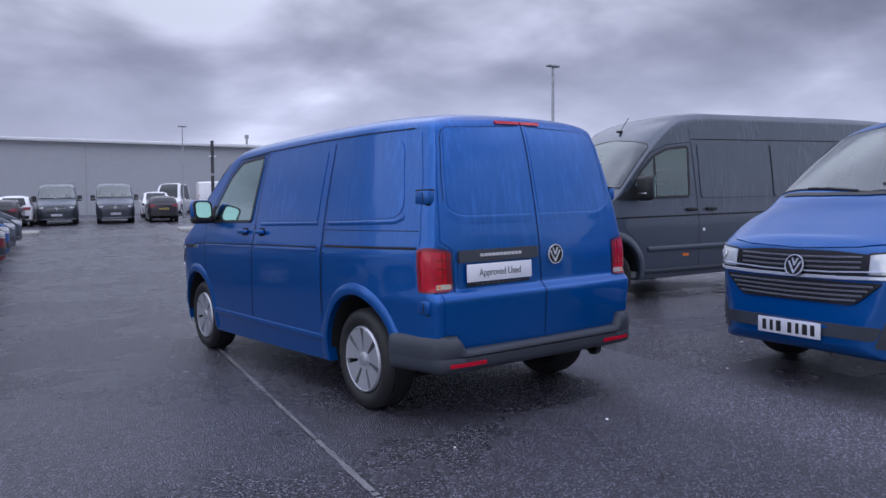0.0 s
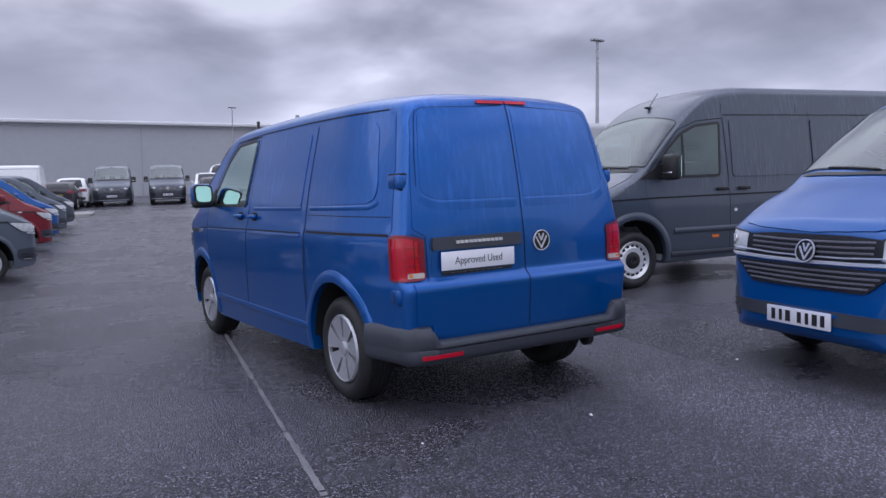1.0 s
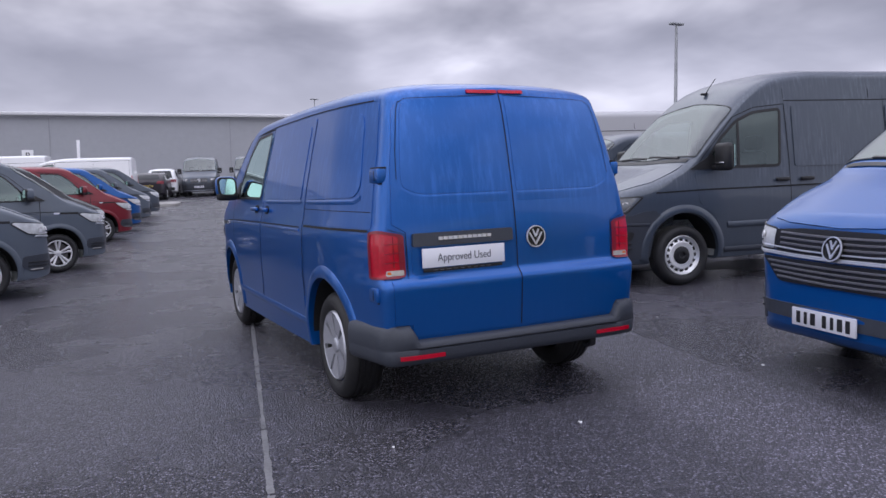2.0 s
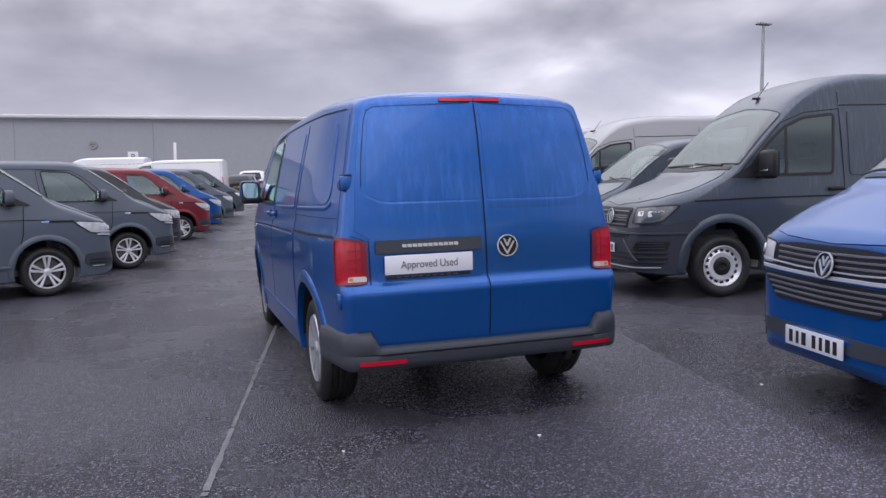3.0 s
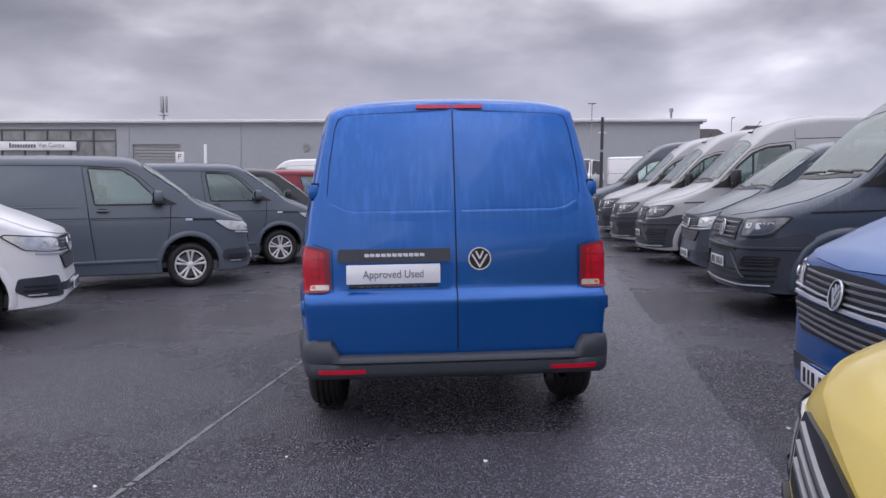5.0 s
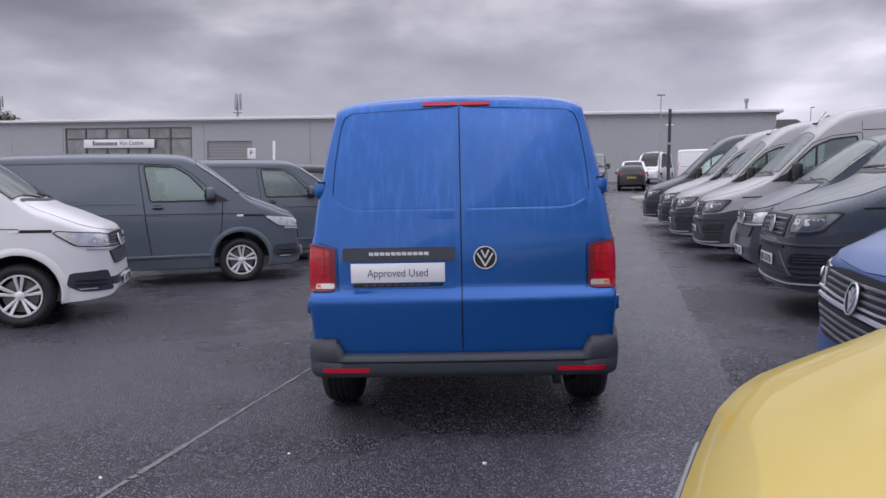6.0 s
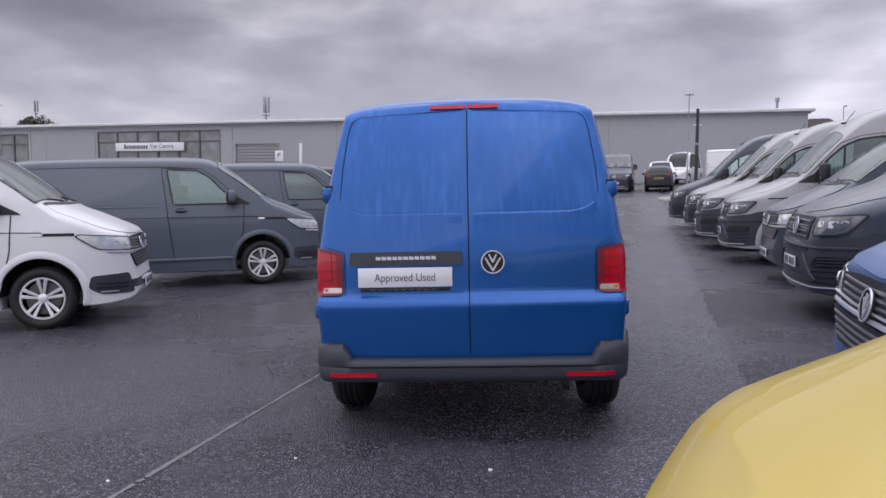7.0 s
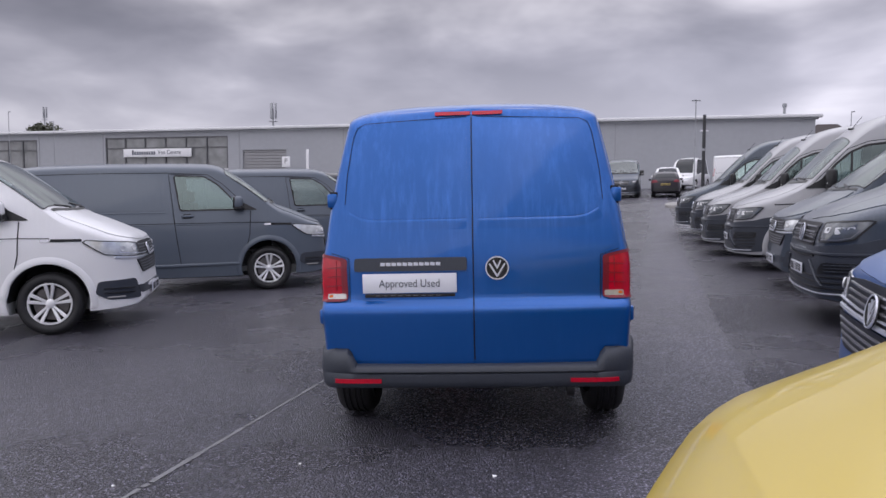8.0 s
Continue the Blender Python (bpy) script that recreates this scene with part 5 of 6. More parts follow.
    bonnet = kit.add("bonnet", patch_bm(tree, "+z", rounded([(-0.84, F - 0.10), (0, F - 0.03), (0.84, F - 0.10), (0.86, F + 0.36), (0.74, F + 0.66), (0.5, F + 0.79), (0, F + 0.855), (-0.5, F + 0.79), (-0.74, F + 0.66), (-0.86, F + 0.36)], 0.05), 0.006, 0.02, 0.07), "paint")
    for x in (-0.45, 0.45):
        kit.add("bonnet_crease", bar_on(tree, "+z", [(x, F + 0.0), (x * 0.85, F + 0.74)], 0.06, 0.009), "paint", bonnet)
    ws = kit.add("windscreen", patch_bm(tree, "+z", screen, 0.006, 0.008, 0.08), "screen", -1, "tall pale windscreen")
    kit.add("screen_frame", strip_bm(tree, "+z", screen + [screen[0]], 0.011, 0.009), "black", ws, "black screen edge")
    for x0, x1 in ((-0.66, 0.0), (0.05, 0.70)):
        kit.add("wiper", bar_on(tree, "+z", [(x0, F - 0.150), (x1, F - 0.165)], 0.022, 0.018), "black", ws, "black wiper")
    kit.add("cowl", strip_bm(tree, "+z", [(-0.85, F - 0.145), (-0.4, F - 0.095), (0.0, F - 0.08), (0.4, F - 0.095), (0.85, F - 0.145)], 0.05, 0.007), "black", b, "black scuttle strip")
    half = [(0.0, 0.325), (0.60, 0.325), (0.76, 0.35), (0.785, 0.58), (0.80, 0.70), (0.86, 0.80), (0.80, 0.905), (0.71, 0.885), (0.65, 0.85), (0.36, 0.805)]
    poly = half + [(-x, z) for x, z in reversed(half[1:])]
    bumper = kit.add("front_bumper", patch_bm(tree, F + 0.2, rounded(poly, 0.03), 0.008, 0.02, 0.05), "trim", -1, "dark grey plastic front bumper")
    for z, w in ((0.40, 0.62), (0.455, 0.64), (0.51, 0.64), (0.70, 0.36)):
        kit.add("bumper_slat", bar_on(tree, F + 0.2, [(-w, z + 0.01), (-w / 2, z + 0.003), (0, z), (w / 2, z + 0.003), (w, z + 0.01)], 0.018, 0.022), "black", bumper)
    kit.add("bumper_ledge", bar_on(tree, F + 0.2, [(-0.76, 0.745), (-0.4, 0.74), (0, 0.735), (0.4, 0.74), (0.76, 0.745)], 0.03, 0.022), "trim", bumper)
    kit.add("bumper_lip", bar_on(tree, F + 0.2, [(-0.60, 0.362), (-0.3, 0.352), (0, 0.350), (0.3, 0.352), (0.60, 0.362)], 0.014, 0.024), "bright", bumper, "bright lower lip")
    for s in (-1, 1):
        kit.add("bumper_strut", bar_on(tree, F + 0.2, [(s * 0.30, 0.665), (s * 0.36, 0.56), (s * 0.44, 0.43)], 0.030, 0.030), "trim", bumper)
        for z in (0.575, 0.605, 0.635):
            kit.add("bumper_slat", bar_on(tree, F + 0.2, [(s * 0.46, z), (s * 0.62, z + 0.006)], 0.010, 0.024), "trim", bumper)
        kit.add("fog_recess", patch_bm(tree, F + 0.2, rounded([(s * 0.40, 0.545), (s * 0.64, 0.555), (s * 0.66, 0.66), (s * 0.45, 0.66)], 0.03), 0.014, 0.01, 0.05), "black", bumper)
    g1 = kit.add("grille", patch_bm(tree, "+y", rounded([(-0.44, 0.80), (0.44, 0.80), (0.49, 1.03), (-0.49, 1.03)], 0.03), 0.010, 0.015, 0.05), "black", -1, "black grille")
    for z, w in ((0.835, 0.44), (0.885, 0.45), (0.935, 0.46), (0.985, 0.47)):
        kit.add("grille_slat", bar_on(tree, "+y", [(-w, z), (0, z), (w, z)], 0.020, 0.030), "slat", g1)
    kit.add("bright_strip", bar_on(tree, "+y", [(-0.46, 0.912), (0.46, 0.912)], 0.010, 0.030), "chrome", g1, "thin bright strip")
    c, n = land(tree, "+y", 0, 0.925)
    add_emblem(kit, pose(0, c.y + 0.03, 0.925, -10, 0, 180), 0.092, "round black and bright emblem")
    c, n = land(tree, "+y", 0, 0.56)
    fp = kit.add("front_plate", box_bm((0.52, 0.012, 0.112), (0, c.y + 0.022, 0.56), 0.003), "white", -1, "white number plate")
    add_plate_bars(kit, fp, c.y + 0.029, 0.56, 2)
    c, n = land(tree, "+z", 0, F - 1.0)
    ant = bmesh.new()
    add_box(ant, (0.05, 0.10, 0.03), (0, F - 0.98, c.z + 0.008), 0.01)
    add_box(ant, (0.008, 0.008, 0.24), (0, F - 1.07, c.z + 0.11), 0.0, Matrix.Rotation(radians(38), 4, "X"))
    kit.add("roof_aerial", ant, "black", -1, "black roof aerial")
    kit.add("underside", box_bm((1.4, wb + 0.4, 0.06), (0, wb / 2, 0.31), 0.02), "well", -1, "black underside")
    # tail
    for s in (-1, 1):
        kit.add("rear_door", patch_bm(tree, "-y", rounded([(s * 0.008, 0.60), (s * 0.82, 0.60), (s * 0.80, 1.5), (s * 0.74, 2.2), (s * 0.60, roof - 0.25), (s * 0.008, roof - 0.22)], 0.02), 0.006, 0.02, 0.10), "paint")
        kit.add("rear_lamp", patch_bm(tree, "-y", rounded([(s * 0.84, 0.90), (s * 0.93, 0.90), (s * 0.92, 1.40), (s * 0.84, 1.40)], 0.01), 0.012, 0.02, 0.06), "redlens", -1, "red rear lamp")
    for x in (-0.52, 0.05, 0.52):
        seat = kit.add("cab_seat", box_bm((0.46, 0.14, 0.66), (x, F - 1.30, 1.22), 0.05), "cabin", -1, "dark cab seat back")
        kit.add("headrest", box_bm((0.27, 0.10, 0.18), (x, F - 1.32, 1.66), 0.04), "cabin", seat)
    kit.add("dashboard", box_bm((1.6, 0.36, 0.18), (0, F - 0.32, 1.26), 0.05), "cabin", -1, "dark dashboard")
    return kit


def car_kit(length=4.4, height=1.62, w=0.90, wagon=True):
    """A family car. The rear axle is at y = 0, the nose points to +y."""
    kit = Kit()
    F = length * 0.60
    E, N = -length * 0.19, length * 0.81
    H = height
    width = bez([(E, w * 0.80), (E + 0.12, w * 0.93), (0, w), (F, w), (N - 0.3, w * 0.93), (N - 0.08, w * 0.78), (N, w * 0.66)])
    prof = bez([(0.2, 0.95), (0.5, 0.99), (0.8, 1.0), (0.95, 0.98), (1.2, 0.88), (H, 0.74)])
    top = bez([(E, 0.98), (E + 0.06, 1.12), (E + 0.30, H - 0.16), (E + 0.6, H - 0.04), (F * 0.42, H), (F * 0.60, H - 0.06), (F * 0.80, H - 0.33), (F * 0.97, 1.06), (F + 0.25, 0.98), (N - 0.2, 0.86), (N - 0.04, 0.72), (N, 0.62)])
    low = bez([(E, 0.34), (0, 0.22), (F, 0.20), (N, 0.30)])
    corner = bez([(E, 0.10), (F * 0.5, 0.14), (F, 0.10), (N, 0.10)])
    section = section_maker(width, prof, top, low, corner, lambda y, z: 0)
    ys = list(np.linspace(E, E + 0.3, 5)) + list(np.linspace(E + 0.45, F * 0.55, 7)) + list(np.linspace(F * 0.6, N - 0.25, 12)) + [N - 0.15, N - 0.08, N - 0.03, N]
    skin = loft_bm([float(v) for v in ys], section, (0.03, 0.04))
    tree = BVHTree.FromBMesh(skin)
    body, hollow = carved(skin, tree, [well_cutter(s * 0.6, s * 1.2, y, 0.33, 0.36) for s in (-1, 1) for y in (0, F)])
    skin.free()
    b = kit.add("body", body, "paint")
    for mid, me in hollow:
        kit.add("arch_lining", me, "well", b)
    for s in (-1, 1):
        side = "+x" if s > 0 else "-x"
        for y in (0, F):
            add_wheel(kit, "alloy", s * (w - 0.02), y, 0.32, 0.32, 0.205)
        g = rounded([(E + 0.50, 1.06), (F * 0.88, 1.02), (F * 0.62, H - 0.16), (E + 0.62, H - 0.17)], 0.05)
        kit.add("side_glass", patch_bm(tree, side, g, 0.006, 0.008, 0.09), "darkglass", -1, "dark side windows")
        kit.add("roof_rail", bar_on(tree, side, [(E + 0.6, H - 0.085), (F * 0.55, H - 0.075)], 0.03, 0.025), "chrome", -1, "bright roof rail")
        kit.add("door_mirror", box_bm((0.16, 0.10, 0.12), (s * (w + 0.09), F * 0.78, 1.05), 0.04, None, 3), "paint", -1)
        kit.add("rear_lamp", patch_bm(tree, "-y", rounded([(s * 0.42, 0.86), (s * 0.78, 0.84), (s * 0.80, 1.0), (s * 0.50, 1.0)], 0.02), 0.010, 0.02, 0.06), "darklens", -1, "dark red rear lamp")
        kit.add("headlamp", patch_bm(tree, "+y", rounded([(s * 0.40, 0.64), (s * 0.72, 0.66), (s * 0.78, 0.78), (s * 0.45, 0.73)], 0.02), 0.010, 0.02, 0.06), "headlens", -1, "clear headlamp")
    kit.add("rear_window", patch_bm(tree, "-y", rounded([(-0.60, 1.10), (0.60, 1.10), (0.50, H - 0.16), (-0.50, H - 0.16)], 0.05), 0.008, 0.01, 0.07), "darkglass", -1, "dark rear window")
    kit.add("windscreen", patch_bm(tree, "+z", rounded([(-0.66, F * 0.95), (0.66, F * 0.95), (0.55, F * 0.64), (-0.55, F * 0.64)], 0.05), 0.008, 0.01, 0.08), "darkglass", -1, "dark windscreen")
    kit.add("grille", patch_bm(tree, "+y", rounded([(-0.36, 0.42), (0.36, 0.42), (0.38, 0.60), (-0.38, 0.60)], 0.03), 0.008, 0.01, 0.06), "black", -1, "black grille")
    kit.add("rear_bumper", patch_bm(tree, "-y", rounded([(-0.70, 0.38), (0.70, 0.38), (0.72, 0.55), (-0.72, 0.55)], 0.03), 0.010, 0.02, 0.07), "black", -1, "black lower bumper")
    c, n = land(tree, "-y", 0, 0.74)
    fp = kit.add("rear_plate", box_bm((0.52, 0.012, 0.112), (0, c.y - 0.012, 0.74), 0.003), "platey", -1, "yellow number plate")
    add_plate_bars(kit, fp, c.y - 0.019, 0.74, 3)
    return kit

# ---- the lot: a gentle cross-fall, rising towards the far building ----
SLOPE = Matrix.Rotation(radians(-1.57), 4, "Y")
AHEAD = Vector((math.sin(radians(12)), math.cos(radians(12))))      # the lanes' direction
RIGHT = Vector((math.cos(radians(12)), -math.sin(radians(12))))
rise_curve = bez([(-400, 0), (13, 0), (18, 0.08), (26, 0.25), (32, 0.46), (38, 0.70), (42, 0.86), (50, 1.12), (62, 1.42), (600, 1.42)])


def rise(x, y):
    return rise_curve(x * AHEAD.x + y * AHEAD.y)


def stand(x, y, turn):
    """The pose of a thing that stands on the lot at (x, y), turned by degrees from +y towards -x."""
    return SLOPE @ pose(x, y, rise(x, y), 0, 0, turn)


def by_wheel(wx, wy, turn, lx, ly):
    """The pose of a vehicle whose hub at (lx, ly) of its own plan stands at (wx, wy)."""
    a = radians(turn)
    ox, oy = wx - (lx * math.cos(a) - ly * math.sin(a)), wy - (lx * math.sin(a) + ly * math.cos(a))
    z = rise(wx, wy)
    return SLOPE @ pose(ox, oy, z, 0, 0, turn)


def upright(x, y, turn=0.0):
    """The pose of a thing that stands plumb on the lot."""
    p = SLOPE @ Vector((x, y, rise(x, y)))
    return pose(p.x, p.y, p.z, 0, 0, turn)


def lot(along, across):
    """A place on the lot by its distance along and across the lanes."""
    p = AHEAD * along + RIGHT * across
    return p.x, p.y


def spread(lo, hi, step_near, far):
    vals, v, step = [0.0], 0.0, step_near
    while v < far:
        v += step
        step *= 1.18 if v > 60 else 1.0
        vals.append(v)
    return sorted({-v for v in vals} | set(vals))


xs = spread(0, 0, 4.0, 2500)
bm = bmesh.new()
grid = []
for gy in xs:
    row = []
    for gx in xs:
        px, py = max(-70, min(70, gx)), gy
        p = SLOPE @ Vector((px, py, rise(px, py)))
        row.append(bm.verts.new((gx, gy, p.z)))
    grid.append(row)
for r0, r1 in zip(grid, grid[1:]):
    for i in range(len(r0) - 1):
        bm.faces.new((r0[i], r0[i + 1], r1[i + 1], r1[i]))
ground = part("ground", bm, asphalt)
tagged(ground, "dark wet asphalt of a sloping car lot", "ground", "", "structure")

# ---- the vehicles ----
MATS = dict(paint=BLUE, trim=TRIM, black=BLACK, gap=GAP, chrome=CHROME, bright=BRIGHT, rim=ALLOY, cover=COVER, rimdark=BLACK, disc=DISC, tyre=RUBBER, well=WELL, redlens=REDLENS, darklens=DARKLENS, clearlens=CLEARLENS,
            headlens=HEADLENS, smokelens=SMOKELENS, slat=SLAT, bowl=LAMPBOWL, white=PLATE, platey=PLATEY, ink=INK, inkg=INKG, glass=GLASS, screen=SCREEN, cabin=CABIN, lining=HEADLINING, amber=ORANGE, mirror=MIRRORG, mirrorcap=BLUE, darkglass=TINTED)


def in_colour(paint, **more):
    m = dict(MATS)
    m["paint"] = paint
    m["mirrorcap"] = paint
    m.update(more)
    return m


van_cover = van_kit("cover")
van_alloy = van_kit("alloy", 0.03)


def stretched(kit, g):
    """The kit with every place y moved on by g(y)."""
    free = []
    for i, (name, me, key, parent, label, at) in enumerate(kit.items):
        inner = parent >= 0 and not free[parent]
        plain = at == Matrix()
        free.append(plain and not inner)
        if inner:
            continue
        if plain:
            for v in me.vertices:
                v.co.y += g(v.co.y)
        else:
            kit.items[i] = (name, me, key, parent, label, Matrix.Translation((0, g(at.translation.y), 0)) @ at)


stretched(van_cover, bez([(-2, 0), (-0.60, 0), (-0.42, 0.05), (0.42, 0.05), (0.47, 0.085), (1.20, 0.08), (1.60, 0.04), (1.90, 0.05), (2.45, 0.09), (6, 0.09)]))
set_out(van_cover, "panel_van", stand(0.102, 0.727, 0), in_colour(BLUE, glass=PALEGLASS), "deep blue panel van, rain-wet, with silver wheel covers", "van", "", ("front_plate",))

FRONT = ("rear_plate", "plate_holder")
# the row whose noses point to the lane from the left
for wx, wy, paint, label in ((-4.543, 3.617, WHITE, "white panel van with silver alloy wheels"), (-3.275, 7.37, GREY, "slate grey panel van with closed sides"), (-2.44, 10.79, GREY, "slate grey panel van beside a dark one"),
                             (-2.30, 13.95, GREY3, "dark graphite panel van"), (-1.50, 17.75, RED, "cherry red panel van"), (-1.02, 20.9, BLUE2, "bright blue panel van"), (-0.44, 24.25, GREY, "slate grey panel van"), (0.22, 27.8, GREY2, "charcoal panel van at the end of the row")):
    set_out(van_alloy, "panel_van", by_wheel(wx, wy, -73, 0.925, 3.0), in_colour(paint), label, "van", "vans parked in a row", FRONT)

# the row on the right, noses towards the lane
def by_nose(x, y, turn, front):
    a = radians(turn)
    return SLOPE @ pose(x + front * math.sin(a), y - front * math.cos(a), rise(x, y), 0, 0, turn)


set_out(van_alloy, "panel_van", by_nose(1.837, -0.714, 79.5, 3.93), in_colour(BLUE2), "bright blue panel van with dark grille and bright strip", "van", "vans facing the lane", FRONT)
set_out(van_kit("alloy", 0.03, True), "panel_van", by_nose(0.280, -3.306, 68.0, 3.93), in_colour(YELLOW), "yellow panel van with dark grille", "van", "vans facing the lane", FRONT + ("lamp_bowl", "bright_strip", "light_guide"))
set_out(van_alloy, "panel_van", by_nose(4.05, 6.85, 79.5, 3.93), in_colour(GREY2), "charcoal panel van between tall vans", "van", "vans facing the lane", FRONT)
tall_long = tall_kit(4.49, 1.48, 2.57)
tall_mid = tall_kit(3.64, 1.30, 2.57)
set_out(tall_long, "tall_van", by_wheel(4.218, 3.038, 80.5, -0.975, 4.49), in_colour(GREY2, glass=DEEPGLASS), "charcoal grey tall long panel van with steel wheels", "van", "tall vans facing the lane")
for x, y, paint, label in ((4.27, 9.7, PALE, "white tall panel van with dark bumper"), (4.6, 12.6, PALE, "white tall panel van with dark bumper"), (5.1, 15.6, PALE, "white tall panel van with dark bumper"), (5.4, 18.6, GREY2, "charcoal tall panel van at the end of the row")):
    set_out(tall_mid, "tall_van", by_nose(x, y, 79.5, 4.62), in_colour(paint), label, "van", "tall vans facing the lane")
# two tall vans by the far wall
tall_low = tall_kit(3.64, 1.30, 2.36)
for a, c in ((42.2, -4.32), (42.2, -1.38)):
    x, y = lot(a, c)
    set_out(tall_low, "tall_van", by_nose(x, y, 168, 4.62), in_colour(GREY2), "slate grey tall van parked before the wall", "van", "tall vans by the wall")

# ---- cars and vans at the far end ----
suv = car_kit(4.45, 1.66, 0.90)
hatch = car_kit(4.2, 1.50, 0.88)
crossover = car_kit(4.4, 1.50, 0.83)


def on_lot(along, across, turn):
    x, y = lot(along, across)
    return stand(x, y, turn)


set_out(crossover, "car", on_lot(42.85, 1.12, -12), in_colour(BLACKP), "black off-road car seen from behind", "car", "cars at the far end", ("grille",))
minibus = car_kit(4.9, 2.25, 0.96)
set_out(minibus, "car", on_lot(56.5, 3.2, 150), in_colour(WHITE), "white high-roofed minibus with dark windows", "car", "cars at the far end")
set_out(suv, "car", on_lot(51.6, 1.25, 168), in_colour(WHITE), "white car facing the lane behind a black one", "car", "cars at the far end")
set_out(hatch, "car", on_lot(40.6, -6.75, -14), in_colour(BLACKP), "dark hatchback before the wall", "car", "cars at the far end")
set_out(suv, "car", on_lot(43.0, -6.35, -12), in_colour(WHITE), "white estate car before the wall", "car", "cars at the far end")
sign_van = set_out(tall_low, "tall_van", on_lot(37.4, -8.35, 78), in_colour(WHITE), "white van with blue and green side shapes", "van", "white vans at the far end")
bm = bmesh.new()
for pts, z0 in ((((0.0, 1.62), (0.28, 1.85), (0.34, 1.55), (0.6, 1.8), (0.55, 1.38)), 0), (((0.1, 1.38), (0.45, 1.28), (0.25, 1.22)), 0)):
    bm.faces.new([bm.verts.new((-1.012, 2.35 - a, b)) for a, b in pts])
part("side_mark", bm, SIGNBLUE, sign_van, "blue side mark")
bm = bmesh.new()
bm.faces.new([bm.verts.new((-1.012, 1.60 - a, b)) for a, b in ((0, 1.40), (0.4, 1.52), (0.5, 1.82), (0.2, 1.66), (0.03, 1.80))])
part("side_mark", bm, SIGNGREEN, sign_van, "green side mark")
set_out(tall_mid, "tall_van", on_lot(41.2, -13.1, 78), in_colour(WHITE), "white tall van parked behind the row", "van", "white vans at the far end")
for u in (-36.2, -44.0):
    set_out(tall_mid, "tall_van", on_lot(40.0, u, -102), in_colour(WHITE), "white tall van, its roof above the grey ones", "van", "white vans at the far end")
set_out(tall_low, "tall_van", on_lot(54.0, 5.65, -102), in_colour(WHITE), "white van standing side-on behind the row", "van", "white vans at the far end")

# ---- the far building ----
WALL_S, EAVE, FOOT = 62.0, 5.88, -0.5
hall = thing("trade_building", pose(*lot(WALL_S, 0), -0.43, 0, 0, -12) @ Matrix.Scale(1.319, 4), "long low grey clad building with pale eaves", "building")
L, R = -62.0, 9.2
openings = [(-52.6, -46.9, 3.1, 5.40), (-40.5, -29.9, 3.0, 5.45), (-28.7, -25.2, 1.6, 4.40)]
edges = [L] + [v for o in openings for v in o[:2]] + [R]
slabs = []
for i in range(0, len(edges), 2):                       # the wall between the openings
    slabs.append(((edges[i + 1] - edges[i], 0.3, EAVE - FOOT), ((edges[i] + edges[i + 1]) / 2, 0.15, (EAVE + FOOT) / 2)))
for a, b, z0, z1 in openings:                           # below and above them
    slabs.append(((b - a, 0.3, z0 - FOOT), ((a + b) / 2, 0.15, (z0 + FOOT) / 2)))
    slabs.append(((b - a, 0.3, EAVE - z1), ((a + b) / 2, 0.15, (EAVE + z1) / 2)))
for x in (L + 0.15, R - 0.15):
    slabs.append(((0.3, 23.7, EAVE - FOOT), (x, 12.15, (EAVE + FOOT) / 2)))
slabs.append(((R - L, 0.3, EAVE - FOOT), ((L + R) / 2, 24.15, (EAVE + FOOT) / 2)))
for size, at in slabs:
    part("wall", box_bm(size, at), CLADDING, hall)
for u in (-58.5, -46.7, -40.7, -28.95, -20.8, -12.6, -2.3):
    part("panel_joint", box_bm((0.07, 0.03, EAVE - FOOT - 0.2), (u, -0.012, (EAVE + FOOT) / 2)), STEEL, hall, "narrow cladding joint")
part("gutter", box_bm((R - L + 0.7, 0.55, 0.20), ((L + R) / 2, -0.10, EAVE + 0.06), 0.06), FASCIA, hall, "pale metal eaves gutter")
part("drip_strip", box_bm((R - L + 0.3, 0.12, 0.10), ((L + R) / 2, -0.05, EAVE - 0.10), 0.0), STEEL, hall, "dark strip below the eaves")
bm = bmesh.new()
ring = [[bm.verts.new((x, y, z)) for y, z in ((-0.30, EAVE + 0.14), (0.3, EAVE + 0.24), (12.0, EAVE + 0.62), (24.5, EAVE + 0.14))] for x in (L - 0.3, R - 1.2, R + 0.3)]
for v in ring[2]:
    v.co.z -= 0.16
for a, b in zip(ring, ring[1:]):
    for j in range(3):
        bm.faces.new((a[j], a[j + 1], b[j + 1], b[j]))
bmesh.ops.recalc_face_normals(bm, faces=bm.faces)
part("roof", bm, ROOFM, hall, "low pitched sheet roof")
flue = part("flue", revolve_bm([(EAVE, 0.09), (EAVE + 1.55, 0.09), (EAVE + 1.57, 0.15), (EAVE + 1.82, 0.15), (EAVE + 1.86, 0.0)], 16, "z"), STEEL, hall, "round roof flue", pose(8.75, 9.5, 0.0))
